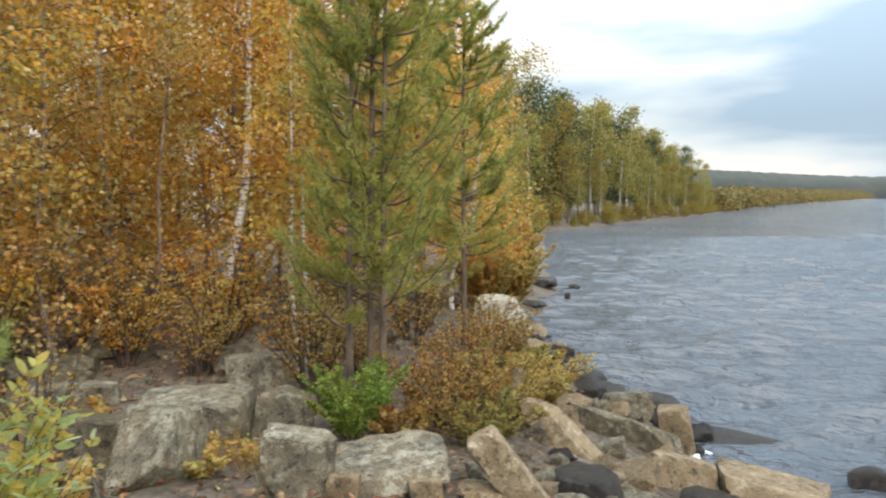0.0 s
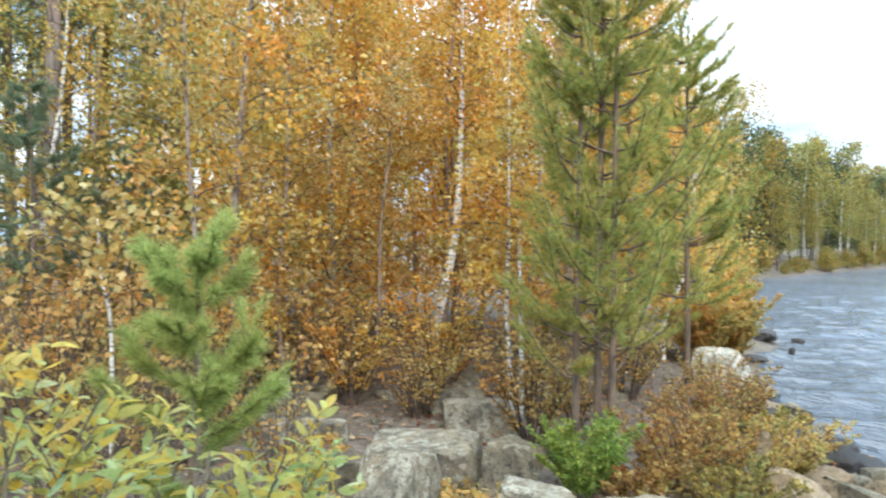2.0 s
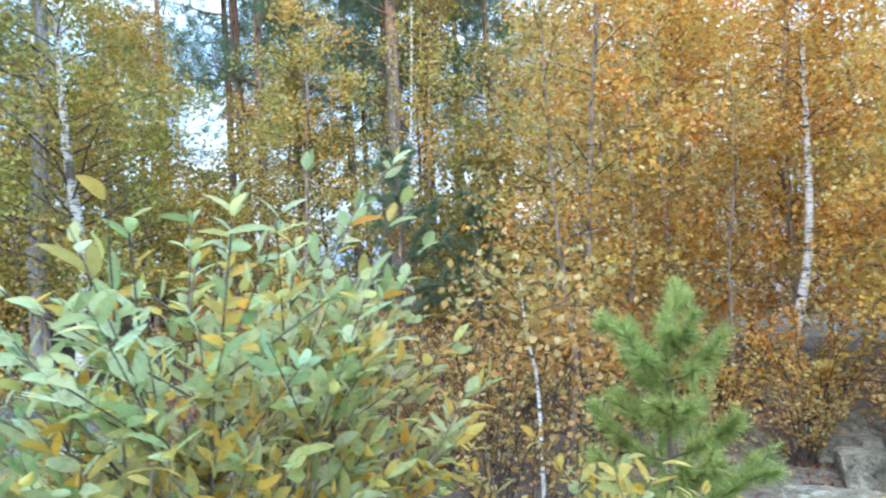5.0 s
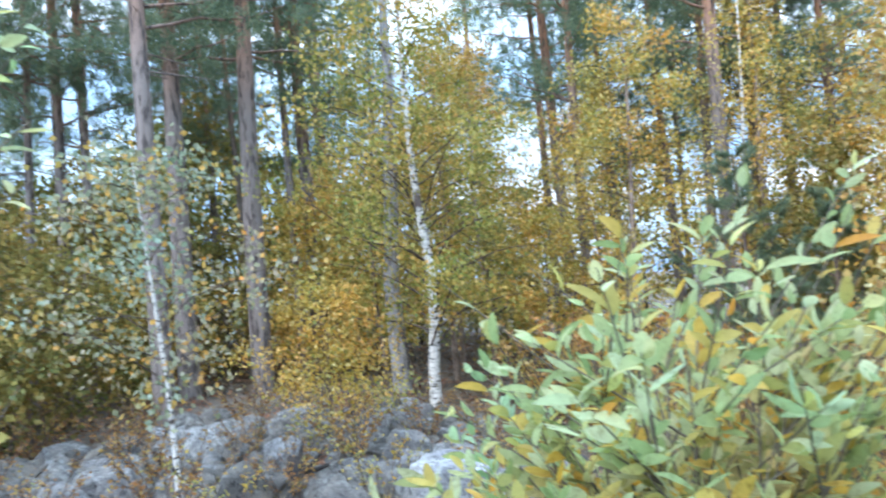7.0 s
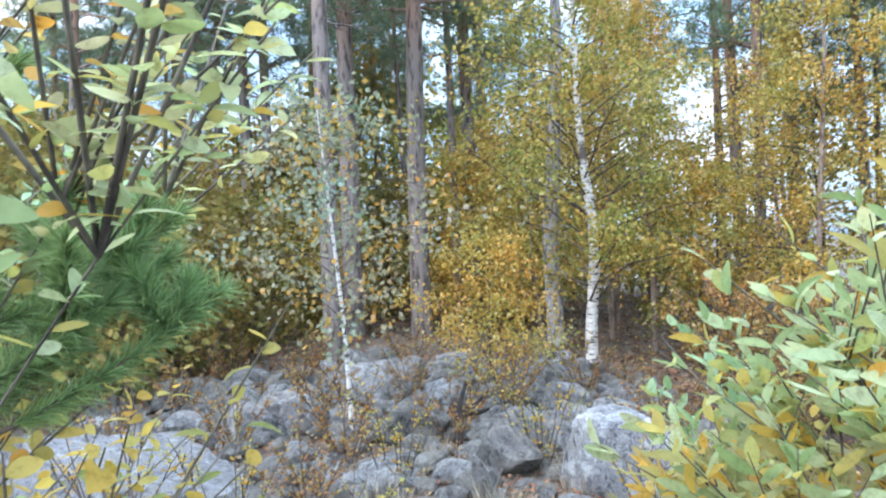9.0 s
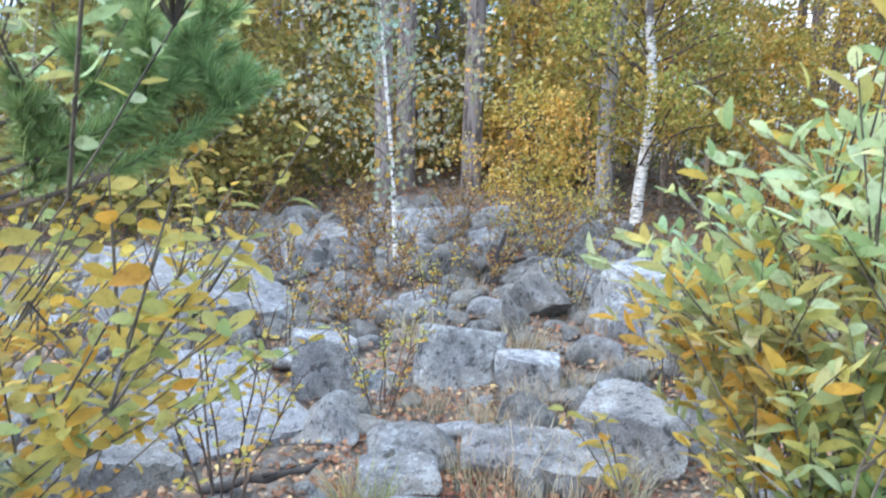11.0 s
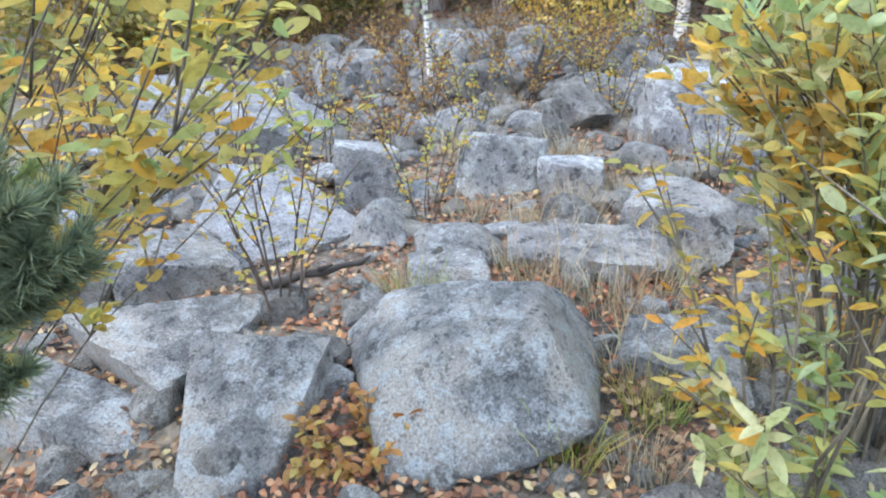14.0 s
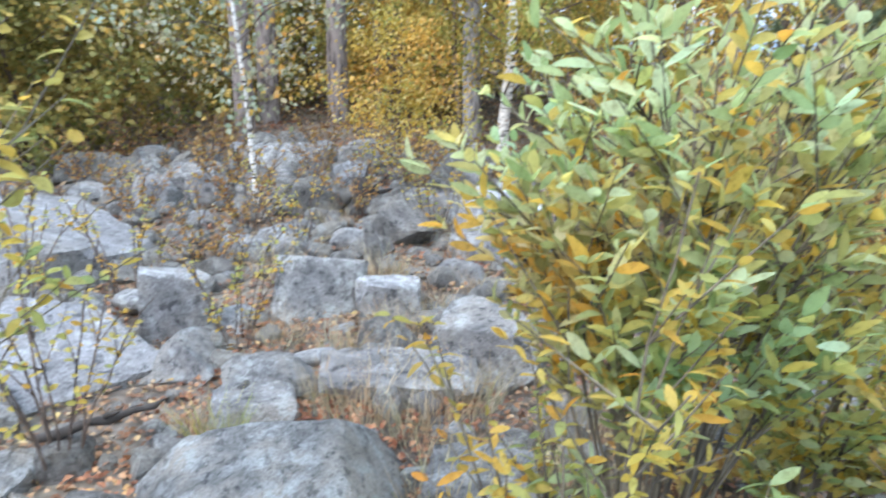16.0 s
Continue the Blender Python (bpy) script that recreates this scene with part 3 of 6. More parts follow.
def cut_slab(name, seed, sides, slope, rise, deep=0.3):
    """A slab of split faces: upright sides given by their angle and distance, and one sloping top."""
    n, faces = ball(5)
    cuts = [(math.cos(radians(a)), math.sin(radians(a)), b, d) for a, d, b in sides] + [(slope[0], slope[1], 1.0, rise), (0, 0, -1, deep)]
    planes = np.array([c[:3] for c in cuts])
    p = weathered(n, unit(planes), np.array([c[3] for c in cuts]), 70.0, seed, 0.6)
    me = np_mesh(name, p, faces, None, True)
    me.set_sharp_from_angle(angle=radians(30))
    return me


# leaning slabs beside the large boulder: place, then side angle, distance and lean, then slope and thickness of the top
SLABS = [
    ((-2.99, -2.08, 1.03), [(-149, 0.21, 0.1), (72, 0.17, -0.1), (-36, 0.25, -0.25), (165, 0.34, 0.1), (12, 0.40, -0.1)], (0.06, 0.22), 0.12),
    ((-2.52, -1.72, 1.03), [(178, 0.27, 0.1), (78, 0.21, 0.0), (-75, 0.20, 0.2), (5, 0.36, 0.2), (35, 0.30, 0.1)], (0.34, 0.06), 0.13),
    ((-2.60, -2.33, 0.99), [(160, 0.15, 0.2), (-20, 0.17, 0.1), (70, 0.30, 0.3), (-110, 0.32, 0.1)], (0.0, 0.26), 0.10),
]
ROCK_KINDS = {
    "G": (ROCK_GREY, "grey granite boulder crusted with pale and black lichen", "boulder field behind the shore"),
    "A": (ROCK_BIG, "large rounded grey boulder with pale lichen and a tan patch", "boulder field behind the shore"),
    "D": (ROCK_SLAB, "broad smooth grey granite slab behind the thin shrub", "boulder field behind the shore"),
    "P": (ROCK_PALE, "pale granite boulder with bright white lichen patches", "boulder field behind the shore"),
    "S": (ROCK_SHORE, "brown-grey granite boulder on the leafy bank", "boulders on the bank"),
    "V": (ROCK_SHORE, "wedge-shaped brown-grey boulder crusted with lichen", "boulders on the bank"),
    "B": (ROCK_BROWN, "tan split granite stone at the water's edge", "stones at the water's edge"),
    "W": (ROCK_WET, "dark wet stone standing in the shallow water", "stones in the water"),
    "L": (ROCK_WHITE, "large whitish lichen-covered boulder on the shore", "boulders on the bank"),
}
ROCKS = [
    (-2.68, -0.93, 1.075, 0.80, 0.68, 0.45, 0, "A"),
    (-2.79, -0.21, 1.01, 0.45, 0.36, 0.14, 70, "G"),
    (-3.60, -2.36, 1.01, 0.56, 0.39, 0.19, -245, "G"),
    (-3.39, -2.75, 0.98, 0.43, 0.30, 0.20, -237, "G"),
    (-2.73, -1.45, 1.02, 0.15, 0.12, 0.08, -257, "G"),
    (-3.53, -1.05, 1.05, 0.40, 0.32, 0.11, -269, "G"),
    (-3.71, -0.38, 1.05, 0.78, 0.39, 0.13, 79, "G"),
    (-3.93, 0.08, 1.03, 0.53, 0.42, 0.25, 72, "G"),
    (-4.78, -0.73, 1.08, 0.62, 0.50, 0.30, 87, "P"),
    (-4.69, -0.32, 1.07, 0.37, 0.29, 0.19, 81, "P"),
    (-5.58, -0.32, 1.10, 0.15, 0.09, 0.28, 82, "G"),
    (-4.50, -1.56, 1.07, 0.36, 0.25, 0.31, -261, "G"),
    (-4.14, -2.01, 1.04, 0.84, 0.66, 0.34, -254, "D"),
    (-6.18, -2.74, 1.06, 1.51, 1.21, 0.54, -252, "D"),
    (-7.67, -1.74, 1.16, 0.40, 0.32, 0.28, -264, "G"),
    (-7.17, -0.72, 1.16, 0.54, 0.43, 0.25, 88, "G"),
    (-6.19, -0.05, 1.11, 0.49, 0.40, 0.30, 81, "G"),
    (-5.71, 0.67, 1.05, 0.91, 0.73, 0.46, 72, "P"),
    (-7.52, 0.82, 1.09, 0.41, 0.33, 0.18, 75, "G"),
    (-3.27, -1.36, 1.04, 0.20, 0.16, 0.08, -262, "G"),
    (-3.21, -0.20, 1.03, 0.17, 0.14, 0.08, 73, "G"),
    (-2.44, -0.57, 1.02, 0.14, 0.11, 0.06, 77, "G"),
    (-7.77, -2.00, 1.15, 0.45, 0.36, 0.29, -262, "G"),
    (-7.61, -2.21, 1.14, 0.55, 0.44, 0.26, -260, "G"),
    (-7.77, 0.80, 1.10, 0.52, 0.26, 0.28, 76, "G"),
    (-6.03, -0.50, 1.12, 0.31, 0.25, 0.13, 85, "G"),
    (-10.83, 1.32, 1.14, 0.40, 0.32, 0.21, 77, "G"),
    (-9.93, -1.04, 1.24, 0.44, 0.35, 0.16, -270, "G"),
    (-9.30, -0.27, 1.21, 0.41, 0.33, 0.16, 85, "G"),
    (-9.36, -3.28, 1.11, 0.82, 0.65, 0.26, -255, "G"),
    (-2.20, 3.85, 0.66, 0.56, 0.40, 0.58, 20, "V"),
    (-2.40, 4.72, 0.62, 0.78, 0.62, 0.36, 30, "S"),
    (-2.75, 3.94, 0.67, 0.43, 0.34, 0.31, 38, "S"),
    (-1.81, 4.92, 0.59, 0.47, 0.38, 0.36, 24, "S"),
    (-1.26, 3.86, 0.63, 0.44, 0.31, 0.40, 23, "S"),
    (-0.79, 4.23, 0.61, 0.77, 0.69, 0.22, 15, "S"),
    (-2.39, 3.32, 0.70, 0.28, 0.23, 0.25, 39, "S"),
    (-4.74, 5.85, 0.64, 0.88, 0.62, 0.24, 41, "S"),
    (-3.72, 4.72, 0.65, 0.37, 0.30, 0.27, 41, "S"),
    (-3.69, 5.25, 0.63, 0.36, 0.29, 0.22, 37, "S"),
    (0.22, 4.33, 0.40, 0.30, 0.26, 0.66, 4, "B", -30),
    (0.62, 5.95, 0.16, 0.36, 0.32, 0.80, 1, "B", -46),
    (0.78, 6.80, 0.0, 1.12, 0.70, 0.44, -3, "S", 10),
    (1.33, 6.83, 0.02, 0.35, 0.25, 0.43, -8, "B"),
    (0.51, 8.97, 0.0, 0.48, 0.39, 0.22, -1, "W"),
    (1.19, 8.36, 0.0, 0.74, 0.52, 0.13, -5, "W"),
    (1.28, 6.05, 0.02, 0.56, 0.45, 0.28, -8, "B"),
    (1.96, 5.95, 0.0, 0.86, 0.62, 0.20, -15, "B", 4),
    (2.12, 7.2, -0.10, 1.1, 0.86, 0.13, -14, "W"),
    (2.84, 6.29, 0.02, 0.35, 0.28, 0.17, -21, "W"),
    (-0.84, 10.9, 0.22, 0.92, 0.7, 0.66, 7, "L"),
    (-0.14, 6.21, 0.45, 0.21, 0.11, 0.44, 5, "B"),
    (-0.98, 3.89, 0.62, 0.19, 0.13, 0.15, 19, "B"),
    (-0.50, 4.02, 0.60, 0.20, 0.14, 0.12, 12, "B"),
    (-0.20, 4.23, 0.55, 0.28, 0.22, 0.07, 8, "B"),
    (-0.59, 15.31, 0.04, 0.56, 0.45, 0.13, 4, "W"),
    (-1.15, 15.90, 0.20, 0.76, 0.61, 0.21, 6, "W"),
    (-0.66, 18.47, 0.11, 0.88, 0.70, 0.21, 3, "W"),
    (0.25, 18.72, 0.02, 0.30, 0.24, 0.12, 0, "W"),
    (0.10, 16.76, 0.02, 0.13, 0.11, 0.15, 1, "W"),
    (-1.32, 13.70, 0.20, 0.77, 0.62, 0.21, 7, "W"),
    (-3.23, 6.87, 0.58, 0.65, 0.52, 0.26, 28, "S"),
    (-2.68, 6.39, 0.57, 0.71, 0.57, 0.33, 25, "S"),
    (-3.50, 6.75, 0.59, 0.27, 0.22, 0.30, 30, "S"),
    (-2.72, 9.66, 0.52, 0.49, 0.39, 0.31, 18, "S"),
    (-4.87, 6.76, 0.64, 0.55, 0.44, 0.17, 38, "S"),
    (0.11, 9.35, 0.03, 0.37, 0.30, 0.17, 2, "W"),
    (0.64, 6.37, 0.02, 0.35, 0.28, 0.13, -2, "B"),
    (0.30, 5.94, 0.02, 0.43, 0.34, 0.20, 1, "B"),
    (0.13, 7.18, 0.40, 0.35, 0.28, 0.18, 2, "S"),
    (-3.49, 7.47, 0.59, 0.65, 0.52, 0.30, 26, "S"),
    (-4.66, 8.78, 0.59, 0.55, 0.44, 0.25, 29, "S"),
]


def build_rocks():
    for k, (x, y, z, w, d, h, rz, kind, *lean) in enumerate(ROCKS):
        i = k if k < 2 else k + 3
        mat, label, group = ROCK_KINDS[kind]
        if kind == "A":
            ob = mesh_part("boulder", big_boulder(), mat)
            ob.matrix_basis = pose(x, y, z)
            tagged(ob, label, "rock", group)
            continue
        if kind == "V":
            ob = mesh_part("boulder", wedge_boulder(), mat)
            ob.matrix_basis = pose(x, y, z - 0.05, 0, 0, rz)
            tagged(ob, label, "rock", group)
            continue
        big = w * h > 0.12 or x * x + y * y < 20
        h *= 1.25 if kind in "GP" else 1.0
        sunk = (0.7 if kind == "D" else 0.2) * h
        near = x * x + y * y < 30
        me = rock_mesh("boulder", 11 + i, w * 1.06, d * 1.1, (h + sunk) * 1.04, (5 if near else 4) if big else 3, {"W": 16.0, "L": 18.0, "B": 40.0, "D": 60.0}.get(kind, 60.0), 0.1 + 0.3 * (i * 0.618 % 1), 1.0 if kind in "BD" else 0.5, 0.5 if kind == "D" else (0.8 if i % 3 == 0 else 1.0))
        if (kind in "BS" and y < 7) or (kind in "GP" and -5 < x and y < 1 and w > 0.3):
            me = split_stone("boulder", 11 + i, w * 1.05, d * 1.05, (h + sunk) * 1.04, 4)
        ob = mesh_part("boulder", me, mat)
        tip = 0 if w > 0.9 or kind == "W" else 1
        ob.matrix_basis = pose(x, y, z - sunk, tip * (14 * (i * 0.38 % 1) - 7), lean[0] if lean else tip * (16 * (i * 0.77 % 1) - 8), rz + tip * (24 * (i * 0.53 % 1) - 12))
        tagged(ob, label, "rock", group)


def build_slabs():
    for k, (at, sides, slope, rise) in enumerate(SLABS):
        ob = mesh_part("boulder", cut_slab("boulder", 40 + k, sides, slope, rise), ROCK_BIG)
        ob.matrix_basis = pose(*at)
        tagged(ob, "flat-faced grey granite slab crusted with lichen beside the large boulder", "rock", "boulder field behind the shore")


def build_stones():
    """Smaller loose stones between the boulders."""
    rng = np.random.default_rng(77)
    meshes = []
    for k in range(9):
        me = rock_mesh("stone", 300 + k, 1.0, rng.uniform(0.6, 0.95), rng.uniform(0.40, 0.66), 3, 60.0, rng.uniform(0, 0.6))
        me.materials.append(ROCK_GREY if k < 5 else (ROCK_PALE if k < 7 else ROCK_SHORE))
        meshes.append(me)
    taken = [(r[0], r[1], max(r[3], r[4]) * 0.5) for r in ROCKS] + [(a[0], a[1], 0.42) for a, *_ in SLABS] + [(-7.0, -1.25, 0.5), (-7.25, -1.27, 0.4)]
    count = 0
    for _ in range(9000):
        if rng.random() < 0.72:
            x, y, k = rng.uniform(-11.0, -2.2), rng.uniform(-4.6, 2.4), rng.integers(0, 7)
            s = rng.choice([0.14, 0.19, 0.25, 0.31, 0.36] if count > 150 else [0.38, 0.45, 0.54, 0.64]) * (0.62 + 0.055 * abs(x))
        else:
            x, y, k = rng.uniform(-4.5, 1.6), rng.uniform(3.2, 9.5), rng.integers(7, 9)
            s = rng.choice([0.14, 0.2, 0.3])
        if math.hypot(x + 0.5, y + 0.8) < 1.7 or any(math.hypot(x - a, y - b) < c * 0.80 + s * 0.26 for a, b, c in taken):
            continue
        taken.append((x, y, s * 0.28))
        ob = new("stone", meshes[k])
        ob.matrix_basis = pose(x, y, float(land(x, y)) - 0.14 * s, rng.uniform(-18, 18), rng.uniform(-18, 18), rng.uniform(0, 360)) @ Matrix.Diagonal((s, s, s, 1))
        if k < 7:
            tagged(ob, "loose grey granite stone among the boulders", "rock", "loose stones among the boulders")
        else:
            tagged(ob, "loose brownish stone on the leafy bank", "rock", "loose stones on the bank")
        count += 1
        if count >= 298:
            break


def build_shore_stones():
    """Split stones heaped along the water's edge."""
    rng = np.random.default_rng(45)
    meshes = []
    for k in range(8):
        me = split_stone("shore_stone", 350 + k, 1.0, rng.uniform(0.5, 0.8), rng.uniform(0.35, 0.6), 3)
        me.materials.append((ROCK_BROWN, ROCK_SHORE, ROCK_BROWN, ROCK_WET)[k % 4])
        meshes.append(me)
    count, taken = 0, [(r[0], r[1], 0.36 * max(r[3], r[4])) for r in ROCKS]
    for _ in range(4000):
        y = rng.uniform(3.6, 12.5)
        x = float(shore_x(y)) - rng.uniform(-0.35, 1.3 if y < 7.5 else 0.6)
        s = rng.choice([0.2, 0.3, 0.42, 0.55])
        if any(math.hypot(x - a, y - b) < c * 0.8 + 0.25 * s for a, b, c in taken):
            continue
        z = float(land(x, y))
        taken.append((x, y, 0.34 * s))
        k = int(rng.integers(0, 8))
        if z < 0.1 and rng.random() < 0.6:
            k = int(rng.choice([3, 7]))
        ob = new("shore_stone", meshes[k])
        ob.matrix_basis = pose(x, y, max(z, -0.08) - 0.12 * s, rng.uniform(-28, 28), rng.uniform(-38, 20), rng.uniform(-30, 30)) @ Matrix.Diagonal((s, s, s, 1))
        wet = k % 4 == 3
        tagged(ob, "dark wet stone at the water's edge" if wet else "tan split stone heaped at the water's edge", "rock", "heaped stones at the water's edge")
        count += 1
        if count >= 95:
            break


def build_rubble():
    """Small broken rock between the boulders, too much to count."""
    rng = np.random.default_rng(91)
    shapes = [rock_mesh("rubble_shape", 380 + k, 1.0, rng.uniform(0.6, 0.95), rng.uniform(0.4, 0.7), 2, 36.0, 0.4) for k in range(5)]
    raw = []
    for me in shapes:
        co = np.zeros(len(me.vertices) * 3, dtype=np.float32)
        me.vertices.foreach_get("co", co)
        raw.append((co.reshape(-1, 3), np.array([p.vertices[:] for p in me.polygons])))
        bpy.data.meshes.remove(me)
    verts, tris, n = [], [], 0
    for _ in range(1500):
        x, y = rng.uniform(-10.5, -1.9), rng.uniform(-4.6, 2.4)
        if math.hypot(x + 0.6, y + 0.9) < 1.5:
            continue
        s = rng.choice([0.07, 0.11, 0.16, 0.23]) * (0.8 + 0.06 * abs(x))
        co, fa = raw[int(rng.integers(0, 5))]
        turn = np.array(Matrix.Rotation(rng.uniform(0, 6.28), 3, "Z") @ Matrix.Rotation(rng.uniform(-0.6, 0.6), 3, "X"))
        verts.append(co @ turn.T * s + np.array([x, y, float(land(x, y)) - 0.12 * s]))
        tris.append(fa + n)
        n += len(co)
    ob = mesh_part("rubble", np_mesh("rubble", np.concatenate(verts), np.concatenate(tris), None, False), ROCK_GREY)
    tagged(ob, "small grey broken rocks between the boulders", "rubble", kind="stuff")


build_slabs()
build_rocks()
build_stones()
build_shore_stones()
build_rubble()


# ---- trees ----
def curve_points(pts, k):
    """k points along a smooth line through the given ones."""
    pts = np.asarray(pts, float)
    u = np.linspace(0, len(pts) - 1, k)
    i = np.clip(u.astype(int), 0, len(pts) - 2)
    f = (u - i)[:, None]
    m = np.gradient(pts, axis=0)
    p0, p1, m0, m1 = pts[i], pts[i + 1], m[i], m[i + 1]
    return (2 * f**3 - 3 * f**2 + 1) * p0 + (f**3 - 2 * f**2 + f) * m0 + (-2 * f**3 + 3 * f**2) * p1 + (f**3 - f**2) * m1


def birch(seed, pts, r0, leaves, leaf_mat, m, label, category="birch tree", group="", crown_from=0.18, reach=1.1, size=0.055, limbs=34, bark=None, droop=0.25, name="birch_tree"):
    """A deciduous tree: trunk along the points, drooping limbs with twigs, and a crown of single leaves."""
    rng = np.random.default_rng(seed)
    tree = thing(name, m, label, category, group)
    line = curve_points(pts, 22)
    trunk = Soup()
    trunk.tube(line, r0 * (1 - 0.85 * np.linspace(0, 1, 22) ** 1.4), 9)
    mesh_part("trunk", trunk.mesh("trunk"), bark or M_BIRCH, tree)
    limb, ends = Soup(), []
    for k in range(limbs):
        f = crown_from + (0.97 - crown_from) * (k + rng.random()) / limbs
        o = line[min(int(f * 21), 20)] + (line[min(int(f * 21) + 1, 21)] - line[min(int(f * 21), 20)]) * (f * 21 % 1)
        a = k * 2.4 + rng.uniform(-0.5, 0.5)
        ln = reach * rng.uniform(0.6, 1.15) * (1.05 - 0.75 * max(0, (f - 0.45) / 0.55)) * (0.7 + 0.3 * min(1, (f - crown_from) / 0.2 + 0.3))
        out = np.array([math.cos(a), math.sin(a), rng.uniform(0.35, 0.9)])
        u = np.linspace(0, 1, 6)[:, None]
        p = o + u * out * ln - np.array([0, 0, 1]) * (u**2) * ln * droop * rng.uniform(0.5, 1.5) + np.cumsum(rng.normal(0, 0.022, (6, 3)), 0) * ln
        limb.tube(p, r0 * 0.2 * (1 - 0.85 * u[:, 0]) * (1 - 0.6 * f) + 0.0025, 5)
        ends.append(p[2:])
        for s in range(3):
            q0 = p[rng.integers(2, 6)]
            dirn = unit(np.array([math.cos(a + rng.normal(0, 0.9)), math.sin(a + rng.normal(0, 0.9)), rng.uniform(-0.4, 0.7)]))
            q = q0 + np.linspace(0, 1, 4)[:, None] * dirn * ln * rng.uniform(0.25, 0.55) - np.array([0, 0, 0.15]) * (np.linspace(0, 1, 4)[:, None] ** 2) * ln
            limb.tube(q, [0.004, 0.003, 0.002, 0.0012], 3)
            ends.append(np.concatenate([q, q[1:]]))
    mesh_part("branchwork", limb.mesh("branchwork"), M_TWIG, tree, kind="stuff")
    allp = np.concatenate(ends)
    seg = rng.integers(0, len(allp) - 1, leaves)
    base = allp[seg] + rng.normal(0, 1, (leaves, 3)) * np.array([0.115, 0.115, 0.10]) * (0.6 + 0.5 * reach)
    way = rng.normal(0, 1, (leaves, 3)) + np.array([0, 0, -0.5])
    mesh_part("crown", small_leaves("crown", base, way, rng, size, size * 0.82), leaf_mat, tree, kind="stuff")
    return tree


def whorled_pine(seed, height, radius, m, label, tufts, needle=0.055, dense=60, r0=0.035, from_f=0.1, mat=None, group="", name="young_pine", bark=None, lean=(0, 0), thick=0.0022, shoots=1.0, ragged=0.0):
    """A young pine: whorls of upturned branches that end in brushes of needles."""
    rng = np.random.default_rng(seed)
    tree = thing(name, m, label, "pine tree", group)
    u = np.linspace(0, 1, 14)
    line = np.stack([lean[0] * u + 0.02 * np.sin(5 * u + seed), lean[1] * u + 0.02 * np.cos(4 * u + seed), height * u], 1)
    trunk = Soup()
    trunk.tube(line, r0 * (1 - 0.88 * u) + 0.003, 8)
    mesh_part("trunk", trunk.mesh("trunk"), bark or M_YPINE, tree)
    limb, base, way = Soup(), [], []

    def brush(p):
        d = unit(np.gradient(p, axis=0))
        k = int(dense * (0.6 + 0.8 * rng.random()))
        f = rng.random(k) * (len(p) - 1)
        i = np.clip(f.astype(int), 0, len(p) - 2)
        at = p[i] + (p[i + 1] - p[i]) * (f - i)[:, None]
        side = unit(rng.normal(size=(k, 3)))
        base.append(at)
        way.append(d[i] * 0.8 + side * rng.uniform(0.5, 1.1, (k, 1)))

    whorls = max(4, int(tufts))
    for w in range(whorls):
        f = from_f + (0.96 - from_f) * w / (whorls - 1)
        o = np.array([np.interp(f, u, line[:, 0]), np.interp(f, u, line[:, 1]), height * f])
        ln = radius * (1.12 - f) ** 0.8 * (0.55 + 0.45 * min(1, f / 0.3))
        for b in range(6):
            a = b * 1.047 + w * 0.6 + rng.uniform(-0.3, 0.3) * (1 + 3 * ragged)
            l2 = ln * rng.uniform(0.65 - 0.4 * ragged, 1.15 + 0.35 * ragged)
            s = np.linspace(0, 1, 7)[:, None]
            rise = rng.uniform(0.15, 0.5 + 0.5 * ragged)
            if rng.random() < 0.2 * ragged:
                continue
            p = o + np.array([0, 0, rng.uniform(-0.5, 0.5) * ragged * height / whorls]) + s * np.array([math.cos(a), math.sin(a), 0]) * l2 + np.array([0, 0, 1]) * (rise * s**1.6 * l2)
            limb.tube(p, 0.008 * (height / 2) ** 0.5 * (1 - 0.8 * s[:, 0]) * (1.1 - f) + 0.002, 4)
            for c in range(int(shoots * (3 + 5 * l2 / max(radius, 0.01)))):
                q0 = p[rng.integers(2, 7)]
                dirn = unit(np.array([math.cos(a + rng.normal(0, 0.7)), math.sin(a + rng.normal(0, 0.7)), rng.uniform(0.1, 1.0)]))
                q = q0 + np.linspace(0, 1, 4)[:, None] * dirn * rng.uniform(0.10, 0.22) * (0.6 + 0.4 * radius)
                limb.tube(q, [0.004, 0.0035, 0.003, 0.002], 3)
                brush(q)
            brush(p[3:])
    brush(line[-4:] + 0)
    brush(line[-3:] + 0)
    mesh_part("branchwork", limb.mesh("branchwork"), bark or M_YPINE, tree, kind="stuff")
    base, way = np.concatenate(base), np.concatenate(way)
    mesh_part("needles", needles("needles", base, way, needle * rng.uniform(0.7, 1.2, len(base)), thick), mat or N_YOUNG, tree, kind="stuff")
    return tree


